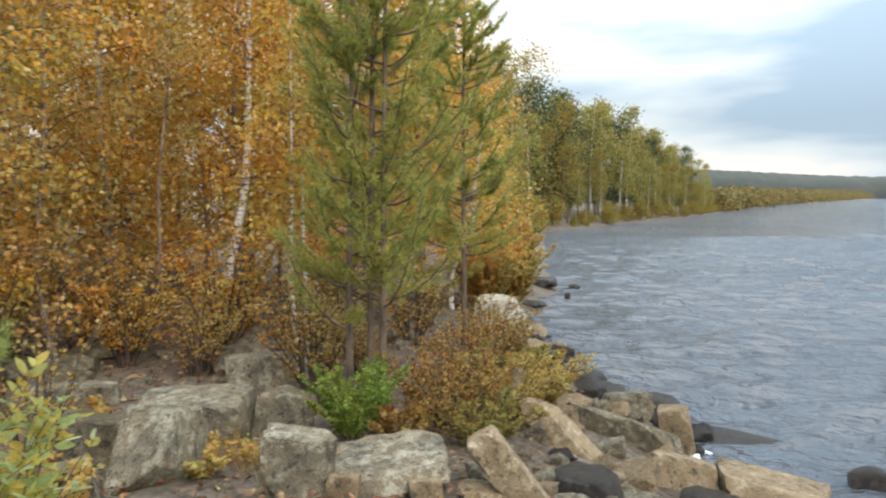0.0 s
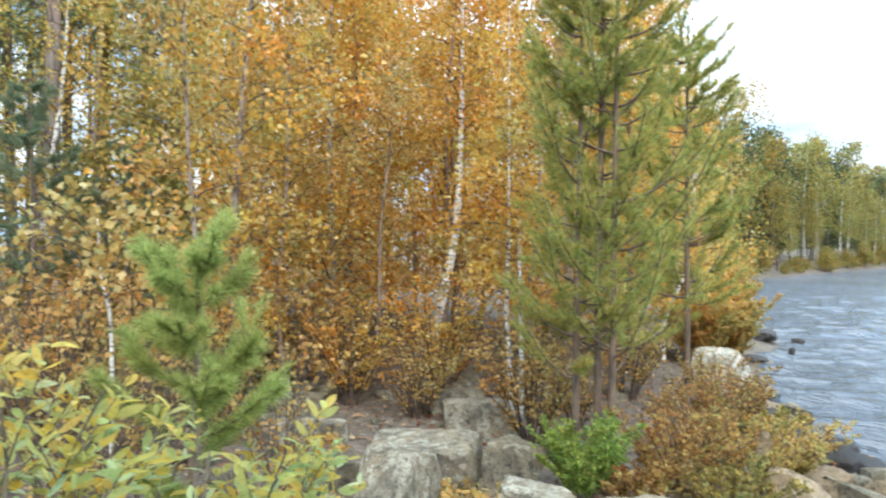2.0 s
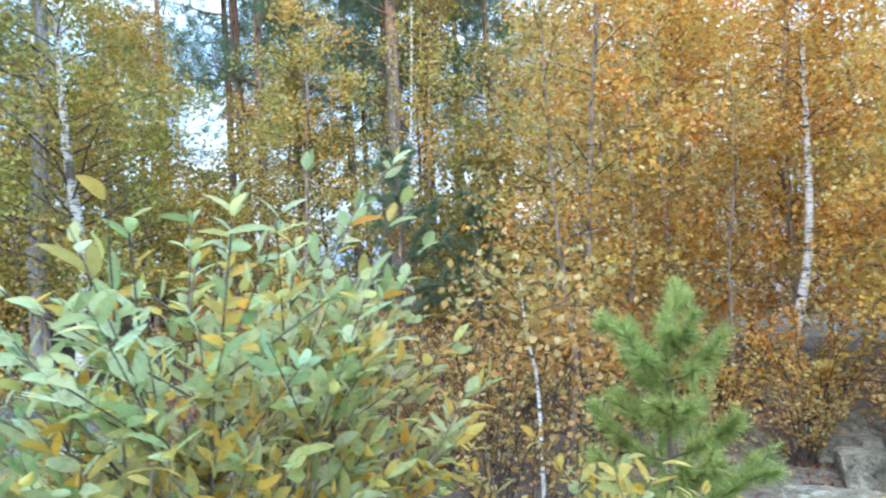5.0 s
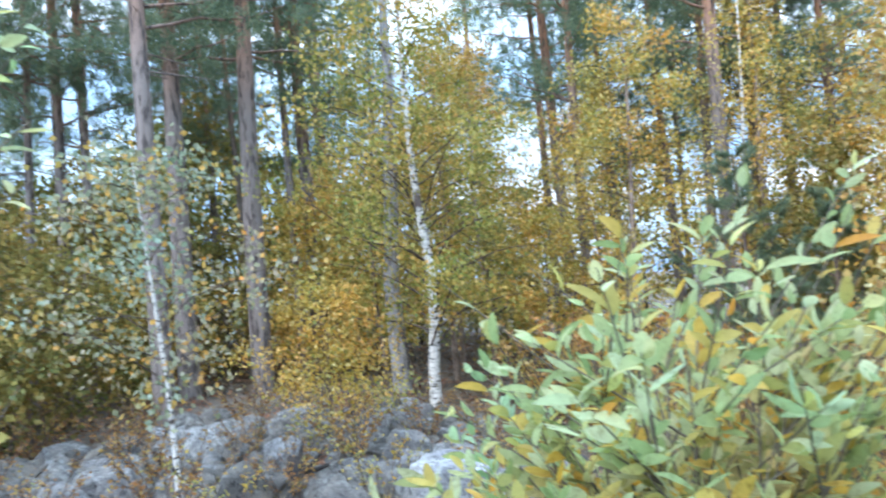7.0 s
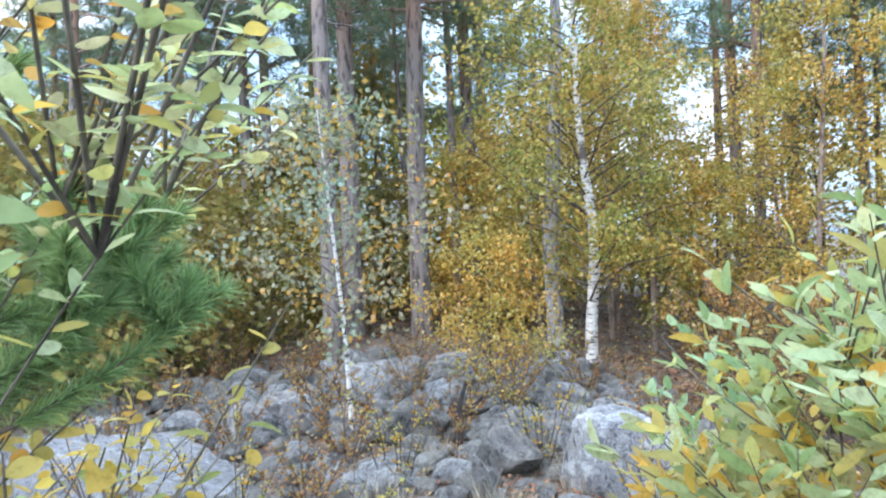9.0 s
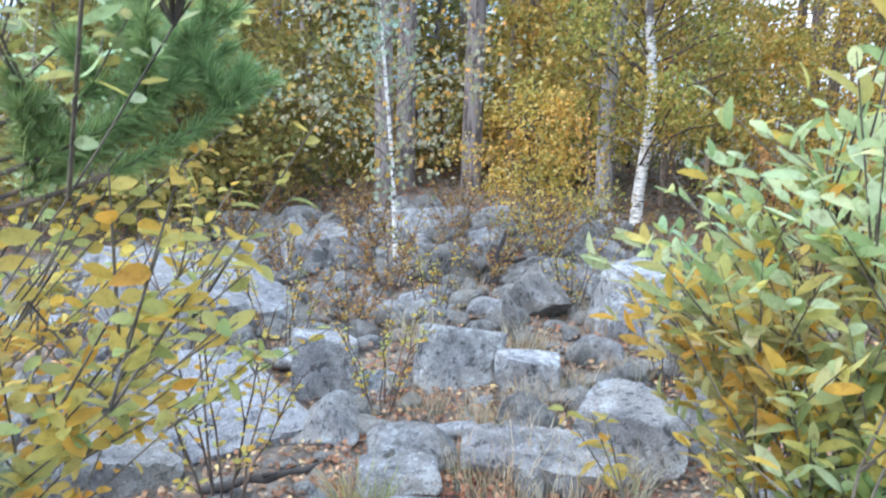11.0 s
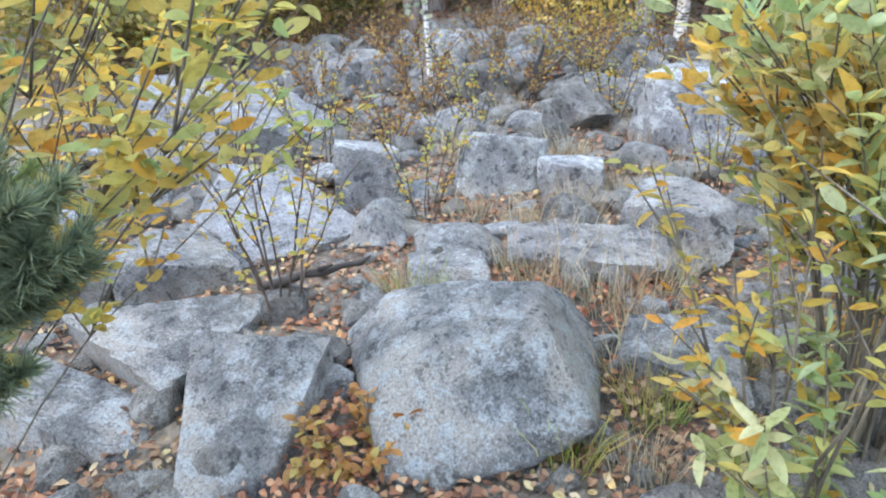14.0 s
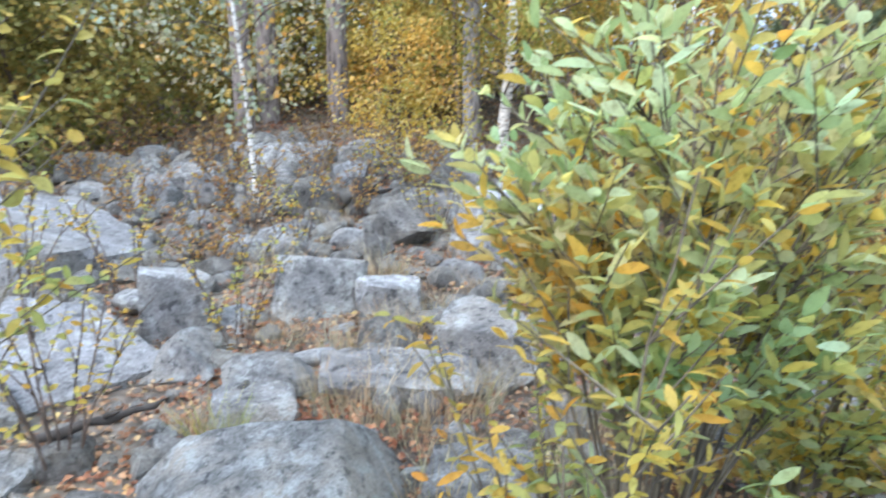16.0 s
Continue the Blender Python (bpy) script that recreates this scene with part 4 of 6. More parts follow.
def brush_pine(seed, height, m, label, whorls, reach, from_f, needle=0.07, per=420, r0=0.016, mat=None, lean=(0, 0), thick=0.0022, upturn=0.9, sub=2, group="", top=0.35, lo=0.4, whips=()):
    """A young pine of few long branches that turn up at the ends, each a loose bottle brush of needles."""
    rng = np.random.default_rng(seed)
    tree = thing("young_pine", m, label, "pine tree", group)
    u = np.linspace(0, 1, 16)
    line = np.stack([lean[0] * u**1.5 + 0.015 * np.sin(5 * u + seed), lean[1] * u**1.5 + 0.015 * np.cos(4 * u + seed), height * u], 1)
    trunk = Soup()
    trunk.tube(line, r0 * (1 - 0.8 * u) + 0.003, 8)
    mesh_part("trunk", trunk.mesh("trunk"), M_YPINE, tree)
    limb, base, way, size = Soup(), [], [], []

    def brush(p, lo, count):
        d = unit(np.gradient(p, axis=0))
        f = rng.uniform(lo, 1.0, count) * (len(p) - 1)
        i = np.clip(f.astype(int), 0, len(p) - 2)
        base.append(p[i] + (p[i + 1] - p[i]) * (f - i)[:, None])
        way.append(d[i] * rng.uniform(0.5, 1.2, (count, 1)) + unit(rng.normal(size=(count, 3))) * 0.85)
        size.append(needle * rng.uniform(0.6, 1.15, count))

    brush(line[-5:], 0.1, int(per * 1.3))
    for w in range(whorls):
        f = from_f + (0.93 - from_f) * (w + rng.uniform(-0.2, 0.2)) / max(whorls - 1, 1)
        f = min(max(f, from_f), 0.95)
        o = np.array([np.interp(f, u, line[:, k]) for k in range(3)])
        step_up = 0.5 * height * (1 - from_f) / whorls
        grow = (top + (1 - top) * (1 - (f - from_f) / (1 - from_f)) ** 0.8)
        for b in range(5):
            if rng.random() < 0.16:
                continue
            a = b * 1.2566 + w * 0.7 + rng.uniform(-0.35, 0.35)
            ln = reach * grow * rng.uniform(0.55, 1.2)
            t = np.linspace(0, 1, 8)[:, None]
            p = o + np.array([0, 0, rng.uniform(-step_up, step_up)]) + t * np.array([math.cos(a), math.sin(a), rng.uniform(-0.1, 0.3)]) * ln + np.array([0, 0, 1]) * upturn * rng.uniform(0.5, 1.2) * ln * t**2.2
            limb.tube(p, r0 * 0.3 * (1 - 0.75 * t[:, 0]) + 0.0015, 4)
            brush(p, lo, per)
            for c in range(sub):
                k = rng.integers(2, 6)
                g = a + rng.choice([-1, 1]) * rng.uniform(0.4, 0.9)
                q = p[k] + np.linspace(0, 1, 5)[:, None] * unit(np.array([math.cos(g), math.sin(g), rng.uniform(0.3, 1.1)])) * ln * rng.uniform(0.3, 0.55)
                limb.tube(q, [0.003, 0.0028, 0.0024, 0.002, 0.0014], 4)
                brush(q, 0.15, int(per * 0.62))
    # long side branches that reach out from the trunk and end in upright shoots
    for x, y, z in whips:
        t = np.linspace(0, 1, 10)[:, None]
        o = np.array([0, 0, max(0.25 * height, z - 0.3 * math.hypot(x, y))])
        p = o + t**0.75 * np.array([x, y, 0]) + np.array([0, 0, 1]) * (z - o[2]) * t**2
        limb.tube(p, 0.0045 * (1 - 0.75 * t[:, 0]) + 0.0015, 5)
        brush(p, 0.62, per)
        for c in range(3):
            k = rng.integers(6, 9)
            g = rng.uniform(0, 6.28)
            q = p[k] + np.linspace(0, 1, 5)[:, None] * unit(np.array([0.5 * math.cos(g), 0.5 * math.sin(g), 1.0])) * rng.uniform(0.07, 0.14)
            limb.tube(q, [0.003, 0.0028, 0.0024, 0.002, 0.0014], 4)
            brush(q, 0.1, int(per * 0.7))
    mesh_part("branchwork", limb.mesh("branchwork"), M_YPINE, tree, kind="stuff")
    base, way = np.concatenate(base), np.concatenate(way)
    mesh_part("needles", needles("needles", base, way, np.concatenate(size), thick), mat or N_YOUNG, tree, kind="stuff")
    return tree


def tall_pine(seed, height, r0, m, label, group="pines of the forest"):
    """A tall forest pine: long bare trunk with dead stubs, and a high crown of needle clumps."""
    rng = np.random.default_rng(seed)
    tree = thing("pine_tree", m, label, "pine tree", group)
    u = np.linspace(0, 1, 20)
    sway = rng.normal(0, 0.12, 2)
    line = np.stack([sway[0] * np.sin(2.4 * u) + 0.03 * np.sin(9 * u), sway[1] * np.sin(2 * u), height * u], 1)
    trunk = Soup()
    trunk.tube(line, r0 * (1.12 - 0.85 * u), 10)
    for k in range(9):
        f = rng.uniform(0.18, 0.55)
        a = rng.uniform(0, 6.28)
        o = np.array([0, 0, height * f])
        trunk.tube([o, o + np.array([math.cos(a), math.sin(a), -0.1]) * rng.uniform(0.25, 0.9)], [0.016, 0.006], 4)
    mesh_part("trunk", trunk.mesh("trunk"), M_PINE, tree)
    limb, base, way = Soup(), [], []
    for k in range(44):
        f = rng.uniform(0.36, 0.99)
        a = k * 2.4
        o = np.array([np.interp(f, u, line[:, 0]), np.interp(f, u, line[:, 1]), height * f])
        ln = rng.uniform(0.9, 2.1) * (1.25 - f) * 1.5
        s = np.linspace(0, 1, 6)[:, None]
        p = o + s * np.array([math.cos(a), math.sin(a), rng.uniform(-0.15, 0.45)]) * ln + rng.normal(0, 0.05, (6, 3)) * s
        limb.tube(p, 0.035 * (1 - 0.8 * s[:, 0]) * (1.15 - f) + 0.004, 4)
        for c in range(13):
            q = p[rng.integers(2, 6)] + rng.normal(0, 0.3, 3) * np.array([1, 1, 0.6])
            n = 36
            base.append(q + rng.normal(0, 0.07, (n, 3)))
            way.append(unit(rng.normal(size=(n, 3))) + np.array([0, 0, 0.35]))
    mesh_part("branchwork", limb.mesh("branchwork"), M_PINE, tree, kind="stuff")
    base, way = np.concatenate(base), np.concatenate(way)
    mesh_part("needles", needles("needles", base, way, rng.uniform(0.12, 0.22, len(base)), 0.011), N_PINE, tree, kind="stuff")
    return tree


def shrub(seed, m, label, stems, height, spread, leaf_mat, per_stem, size, name="shrub", category="shrub", bark=None, shape="small", second=None, lean=(0, 0), group="", ratio=0.36, bare=0.25, low_second=0.5, shoots=5, thin=1.0, rise=0.45, dome=0.0, single=0, even=False):
    """A shrub of many stems with leaves along them; some lower leaves may have turned (second material)."""
    rng = np.random.default_rng(seed)
    bush = thing(name, m, label, category, group)
    b1, w1, n1, b2, w2, n2 = [], [], [], [], [], []
    s1, s2, canes = [], [], []
    for k in range(stems):
        a = k * 2.4 + rng.uniform(-0.4, 0.4)
        ln = height * (rng.uniform(0.9, 1.02) if even else rng.uniform(0.62, 1.05))
        out = spread * math.sqrt((k + 0.5) / stems)
        ln *= 1 - dome * (k + 0.5) / stems
        u = np.linspace(0, 1, 9)[:, None]
        tip = np.array([math.cos(a) * out + lean[0], math.sin(a) * out + lean[1], 0])
        foot = np.array([math.cos(a), math.sin(a), 0]) * 0.06
        p = foot + tip * (0.35 * u + 0.65 * u**1.5) + np.array([0, 0, 1]) * ln * (u - 0.12 * (out / max(spread, 0.01)) * u**3)
        p += np.cumsum(rng.normal(0, 0.010, (9, 3)), 0) * ln
        soup = Soup()
        soup.tube(p, 0.0085 * thin * height**0.5 * (1 - 0.8 * u[:, 0]) + 0.0012, 5)
        lines = [(p, bare, per_stem)]
        for s in range(shoots):
            i = rng.integers(max(2, int(8 * bare)), 8)
            b = a + rng.normal(0, 1.0)
            q = p[i] + np.linspace(0, 1, 5)[:, None] * unit(np.array([math.cos(b), math.sin(b), rng.uniform(0.6, 1.8)])) * ln * rng.uniform(0.14, 0.34)
            soup.tube(q, [0.0035, 0.003, 0.0025, 0.002, 0.001], 4)
            lines.append((q, 0.1, per_stem // 2))
        canes.append(mesh_part("stem", soup.mesh("stem"), bark or M_STEM, bush))
        for q, lo, cnt in lines:
            f = np.sort(rng.uniform(lo, 1.0, cnt))
            x = f * (len(q) - 1)
            i = np.clip(x.astype(int), 0, len(q) - 2)
            at = q[i] + (q[i + 1] - q[i]) * (x - i)[:, None]
            d = unit(q[i + 1] - q[i])
            ang = np.arange(cnt) * 2.4 + rng.uniform(0, 6)
            rad = np.stack([np.cos(ang), np.sin(ang), np.zeros(cnt)], 1)
            way = d * rise * rng.uniform(0.7, 1.5, (cnt, 1)) + rad + rng.normal(0, 0.25, (cnt, 3)) + np.array([0, 0, -0.1])
            nor = d + np.array([0, 0, 0.4]) + rng.normal(0, 0.7, (cnt, 3))
            turned = (rng.random(cnt) < low_second * (1.35 - at[:, 2] / height)) if second else np.zeros(cnt, bool)
            for sel, bb, ww, nn, ss in ((~turned, b1, w1, n1, s1), (turned, b2, w2, n2, s2)):
                bb.append(at[sel]), ww.append(way[sel]), nn.append(nor[sel]), ss.append(np.full(int(sel.sum()), k))
    for nm, bb, ww, nn, ss, mt in (("leaves", b1, w1, n1, s1, leaf_mat), ("turned_leaves", b2, w2, n2, s2, second)):
        if mt is None or not sum(len(x) for x in bb):
            continue
        bb, ww, nn = np.concatenate(bb), np.concatenate(ww), np.concatenate(nn)
        if single:
            # the topmost leaves are pieces of their own, each on its stem
            ss = np.concatenate(ss)
            top = np.argsort(-bb[:, 2])[:single]
            one = L_WILLOW_ONE if mt == L_WILLOW else L_WYEL_ONE
            blades = []
            for k in range(6):
                me = big_leaves("leaf", np.zeros((1, 3)), np.array([[0, 1.0, 0]]), np.array([[0, 0, 1.0]]), rng, size, size * ratio)
                me.materials.append(one)
                blades.append(me)
            for k, i in enumerate(top):
                yv = Vector(unit(ww[i]))
                xv = yv.cross(Vector(nn[i])).normalized()
                rot = Matrix((xv, yv, xv.cross(yv))).transposed().to_4x4()
                leaf = new("leaf", blades[k % 6])
                leaf.parent = canes[int(ss[i])]
                leaf.matrix_basis = Matrix.Translation(Vector(bb[i])) @ rot
            rest = np.ones(len(bb), bool)
            rest[top] = False
            bb, ww, nn = bb[rest], ww[rest], nn[rest]
        if shape == "big":
            me = big_leaves(nm, bb, ww, nn, rng, size, size * ratio)
        else:
            me = small_leaves(nm, bb, ww, rng, size, size * 0.7)
        mesh_part(nm, me, mt, bush, kind="stuff")
    return bush


def on_land(x, y, rz=0.0, s=1.0, sink=0.03):
    return pose(x, y, float(land(x, y)) - sink, 0, 0, rz) @ Matrix.Diagonal((s, s, s, 1))


def place_copy(ob, x, y, rz, s, tilt=0.0, label="", stretch=1.0):
    """A copy on the ground, turned and scaled."""
    c = copy_thing(ob, pose(x, y, float(land(x, y)) - 0.03, tilt, tilt * 0.6, rz))
    c.scale = (s, s, s * stretch)
    if label:
        c["label"] = label
    return c


def build_birches():
    up = [(0, 0, 0), (0.05, -0.03, 1.6), (-0.06, 0.05, 3.4), (0.02, 0.0, 5.2), (0.05, 0.06, 6.8)]
    up2 = [(0, 0, 0), (-0.15, 0.05, 1.4), (-0.1, 0.12, 3.0), (0.1, 0.1, 4.6), (0.12, 0.1, 6.0)]
    up3 = [(0, 0, 0), (0.1, 0.1, 1.0), (0.02, 0.05, 2.2), (0.05, -0.05, 3.4), (0.0, 0.0, 4.6)]
    o_lab = "young birch in dense orange autumn leaf in the thicket"
    y_lab = "young birch in yellow autumn leaf at the wood's edge"
    g1, g2 = "orange birches of the thicket", "yellow birches of the wood"
    kinds = [
        birch(21, up, 0.055, 7500, L_ORANGE, on_land(-5.7, 8.1), o_lab, group=g1, bark=M_YBIRCH, size=0.066, crown_from=0.13),
        birch(22, up2, 0.045, 5600, L_ORANGE, on_land(-4.9, 5.4), o_lab, group=g1, bark=M_YBIRCH, size=0.066, crown_from=0.13),
        birch(23, up3, 0.03, 2800, L_AMBER, on_land(-4.7, 4.5), o_lab, group=g1, bark=M_YBIRCH, size=0.056, crown_from=0.04, reach=0.8),
        birch(24, up, 0.06, 8000, L_YELLOW, on_land(-13.9, 3.4), y_lab, group=g2, bark=M_YBIRCH, size=0.06, crown_from=0.22, reach=1.3),
        birch(25, up2, 0.05, 7000, L_YELLOW, on_land(-9.9, 5.0), y_lab, group=g2, bark=M_YBIRCH, size=0.06, crown_from=0.12, reach=1.2),
    ]
    orange = [(-5.9, 9.0, 1), (-2.7, 9.3, 0), (-6.6, 7.4, 4), (-6.2, 9.4, 0), (-4.2, 10.9, 1), (-2.9, 10.0, 0),
              (-5.6, 11.8, 0), (-7.4, 11.0, 1), (-3.4, 12.4, 1), (-2.4, 12.0, 0), (-4.9, 6.2, 2), (-5.5, 6.6, 2),
              (-2.5, 7.7, 2), (-5.2, 10.6, 0), (-6.4, 11.8, 0), (-4.7, 7.6, 2), (-7.5, 12.8, 0), (-8.8, 14.4, 1), (-6.0, 16.2, 0), (-8.2, 16.8, 0), (-9.4, 12.6, 1), (-5.6, 13.2, 1), (-7.9, 9.6, 0), (-8.6, 12.4, 0), (-6.6, 14.0, 1), (-4.6, 15.0, 0), (-3.0, 14.4, 1),
              (-2.4, 16.6, 0), (-4.4, 18.0, 1), (-2.6, 19.5, 0), (-3.6, 22.0, 1), (-4.6, 26.0, 0), (-3.4, 25.0, 1), (-3.6, 29.0, 0), (-4.4, 33.0, 1), (-4.2, 37.0, 0)]
    rng = np.random.default_rng(4)
    for x, y, k in orange:
        place_copy(kinds[k], x, y, rng.uniform(0, 360), rng.uniform(0.85, 1.2), tilt=rng.uniform(-3, 3))
    yellow = [(-12.4, 3.6, 3), (-11.0, 8.4, 3), (-12.6, 9.2, 3), (-15.2, 7.6, 3), (-9.6, 10.6, 4),
              (-14.6, 2.2, 4), (-12.0, 11.4, 3), (-16.5, 4.4, 3), (-10.5, 13.0, 3), (-12.2, 5.7, 4)]
    for x, y, k in yellow:
        place_copy(kinds[k], x, y, rng.uniform(0, 360), rng.uniform(0.85, 1.15), tilt=rng.uniform(-3, 3))

    # birches that stand out by their white trunks
    def rel(pts, x, y):
        z = float(land(x, y))
        return [(a - x, b - y, max(c - z, 0)) for a, b, c in pts], on_land(x, y, sink=0.05)

    p, m = rel([(-4.75, 9.25, 0.55), (-4.72, 9.33, 1.01), (-4.45, 9.51, 2.57), (-4.41, 9.6, 3.9), (-4.44, 9.72, 5.29), (-4.5, 9.8, 7.6)], -4.75, 9.25)
    birch(31, p, 0.078, 3600, L_ORANGE, m, "birch with a bright white trunk among orange leaves", crown_from=0.62)
    p, m = rel([(-2.57, 6.96, 0.55), (-2.67, 7.03, 1.7), (-2.68, 7.1, 2.6), (-2.7, 7.15, 3.34), (-2.72, 7.2, 5.0)], -2.57, 6.96)
    birch(32, p, 0.028, 3000, L_ORANGE, m, "thin pale birch sapling with orange leaves beside the pines", crown_from=0.3, reach=0.7, limbs=22)
    p, m = rel([(-2.5, 7.04, 0.55), (-2.52, 7.06, 1.7), (-2.56, 7.1, 2.36), (-2.57, 7.13, 2.73), (-2.68, 7.12, 2.9)], -2.5, 7.04)
    birch(38, p, 0.024, 260, L_ORANGE, m, "bent grey broken sapling beside the pines", crown_from=0.7, reach=0.4, limbs=8)
    p, m = rel([(-7.73, 8.04, 0.7), (-7.73, 8.04, 2.05), (-7.74, 8.04, 3.38), (-7.76, 8.04, 4.39), (-7.85, 7.98, 5.41), (-7.87, 7.98, 7.0)], -7.73, 8.04)
    birch(33, p, 0.055, 3400, L_ORANGE, m, "slender birch with a white stem and orange leaves", crown_from=0.4, reach=0.9, limbs=26, size=0.06)
    p, m = rel([(-3.43, 2.73, 0.78), (-3.42, 2.73, 1.94), (-3.44, 2.68, 2.3), (-3.5, 2.7, 2.7)], -3.43, 2.73)
    birch(41, p, 0.013, 600, L_AMBER, m, "short white-stemmed birch sapling with orange leaves", crown_from=0.45, reach=0.6, limbs=14, size=0.06)
    p, m = rel([(-9.16, 6.41, 0.77), (-9.16, 6.41, 2.26), (-9.25, 6.29, 2.8), (-9.07, 6.46, 4.56), (-8.95, 6.54, 6.84)], -9.16, 6.41)
    birch(34, p, 0.06, 2200, L_YELLOW, m, "crooked birch with a white trunk and thin yellow crown", crown_from=0.5)
    p, m = rel([(-11.08, 2.13, 1.07), (-11.08, 2.13, 1.6), (-10.98, 2.19, 2.95), (-10.94, 2.04, 4.41), (-10.86, 1.97, 6.12), (-10.79, 1.98, 8.8)], -11.08, 2.13)
    birch(35, p, 0.10, 15000, L_GREENING, m, "leaning birch with a white trunk and yellow crown", crown_from=0.27, reach=1.9, limbs=58, size=0.064)
    p, m = rel([(-1.84, 12.16, 0.4), (-1.84, 12.16, 1.12), (-1.51, 12.29, 2.02), (-1.48, 12.34, 2.62), (-1.2, 12.5, 5.0)], -1.84, 12.16)
    birch(36, p, 0.045, 4000, L_ORANGE, m, "leaning white-stemmed birch by the shore", crown_from=0.35)
    p, m = rel([(-2.2, 15.0, 0.4), (-1.9, 15.0, 2.8), (-1.5, 15.1, 4.6), (-0.7, 15.2, 5.5)], -2.2, 15.0)
    birch(37, p, 0.06, 2600, L_TAN, m, "thinly leaved birch leaning out over the shore", crown_from=0.45, reach=1.3, limbs=24)
    # the grey-green sapling on a pale pole in the boulder field
    p, m = rel([(-7.25, -1.27, 1.16), (-7.22, -1.31, 2.22), (-7.19, -1.41, 3.41), (-7.17, -1.48, 4.25)], -7.25, -1.27)
    birch(39, p, 0.026, 2300, L_PALE, m, "slim sapling with a pale stem and grey-green leaves", "sapling", crown_from=0.3, reach=1.05, limbs=34, size=0.062, name="aspen_sapling")
    p, m = rel([(-9.15, 0.3, 1.18), (-9.15, 0.3, 2.0), (-9.2, 0.35, 3.1)], -9.15, 0.3)
    birch(40, p, 0.013, 3600, L_YELLOW, m, "small bushy birch with bright yellow leaves", "birch tree", crown_from=0.05, reach=0.8, limbs=26, size=0.05, bark=M_TWIG)


def build_pines():
    rng = np.random.default_rng(9)
    lab = "tall forest pine with a bare reddish-grey trunk"
    kinds = [tall_pine(50, 15.0, 0.13, on_land(-11.05, -1.65), lab), tall_pine(51, 13.5, 0.125, on_land(-15.3, -3.5), lab), tall_pine(52, 16.0, 0.17, on_land(-13.6, -1.45), lab)]
    spots = [(-15.4, -4.15, 1, 0.7), (-13.4, -0.25, 2, 1.0), (-15.25, -3.05, 0, 0.7), (-19.8, -0.8, 1, 0.9), (-14.8, 0.6, 1, 0.7), (-19.7, 2.0, 0, 0.9), (-20.7, -6.2, 2, 0.9),
             (-15.6, 9.9, 0, 0.9), (-16.6, 10.9, 1, 0.7), (-15.2, 0.95, 2, 0.9), (-13.3, 6.0, 0, 0.8), (-17.0, 9.3, 1, 0.9), (-14.7, 6.5, 2, 0.8),
             (-18.4, 10.0, 0, 0.9), (-14.6, -6.6, 0, 0.8), (-18.5, -8.5, 1, 0.9), (-23.0, -3.0, 0, 1.0), (-25.0, 3.0, 2, 0.9),
             (-22.0, 12.0, 0, 0.9), (-26.0, 9.0, 2, 1.0), (-14.5, 14.5, 1, 0.9), (-11.0, 16.5, 2, 0.8), (-28.0, -8.0, 2, 0.9),
             (-30.0, 0.0, 1, 1.0), (-31.0, 6.0, 0, 1.0), (-17.0, -7.4, 0, 0.9), (-20.5, -8.9, 2, 0.9), (-12.8, 9.9, 2, 0.9), (-14.4, 12.4, 0, 0.9), (-11.6, 11.0, 1, 0.9), (-16.8, 7.2, 0, 0.9), (-10.8, 7.5, 2, 0.8), (-13.0, 9.4, 0, 0.8), (-12.2, 8.2, 1, 0.8), (-17.8, -0.2, 1, 0.6), (-18.6, -3.6, 0, 0.6), (-21.0, -1.6, 1, 0.7)]
    for x, y, k, s in spots:
        place_copy(kinds[k], x, y, rng.uniform(0, 360), s, tilt=rng.uniform(-1.5, 1.5), stretch=1 / s if s < 0.9 else 1.0)
    # the grey dead trunk beside the leaning birch
    dead = thing("dead_trunk", on_land(-12.72, 2.03), "grey weathered dead pine trunk with peeling bark", "dead tree")
    s = Soup()
    s.tube([(0, 0, 0), (-0.02, -0.06, 1.9), (0.13, 0.0, 3.0), (0.26, 0.1, 5.1), (0.3, 0.15, 8.0)], [0.17, 0.14, 0.13, 0.10, 0.05], 12)
    dead_stem = mesh_part("trunk", s.mesh("trunk"), M_DEAD, dead)
    for k in range(7):
        a, z = rng.uniform(0, 6.28), rng.uniform(1.5, 6)
        s = Soup()
        s.tube([(0.1, 0, z), (0.1 + 0.5 * math.cos(a), 0.5 * math.sin(a), z + rng.uniform(-0.2, 0.3))], [0.02, 0.006], 5)
        mesh_part("branch_stub", s.mesh("branch_stub"), M_DEAD, dead_stem)

    # clump of three young pines by the shore
    lab = "young pine with a thin brown trunk by the shore"
    for k, (x, y, h, r) in enumerate([(-1.47, 5.48, 4.3, 0.6), (-1.33, 5.62, 5.4, 0.72), (-1.19, 5.5, 4.7, 0.85)]):
        brush_pine(60 + k, h, on_land(x, y, 40 * k), lab, 12, r, 0.22, needle=0.085, per=200, r0=0.034, thick=0.0036, upturn=0.95, sub=3, group="clump of young pines", top=0.6, lo=0.42)
    brush_pine(64, 4.4, on_land(-1.0, 8.3, 20), "young pine with yellowing needles behind the clump", 13, 0.85, 0.3, needle=0.09, per=240, r0=0.034, thick=0.0045, upturn=0.8, sub=3, lo=0.4)
    whorled_pine(65, 5.2, 0.9, on_land(-2.1, 10.6, 70), "young pine on the shore beyond the clump", 13, needle=0.1, dense=45, r0=0.06, from_f=0.1, thick=0.006, ragged=1.0)
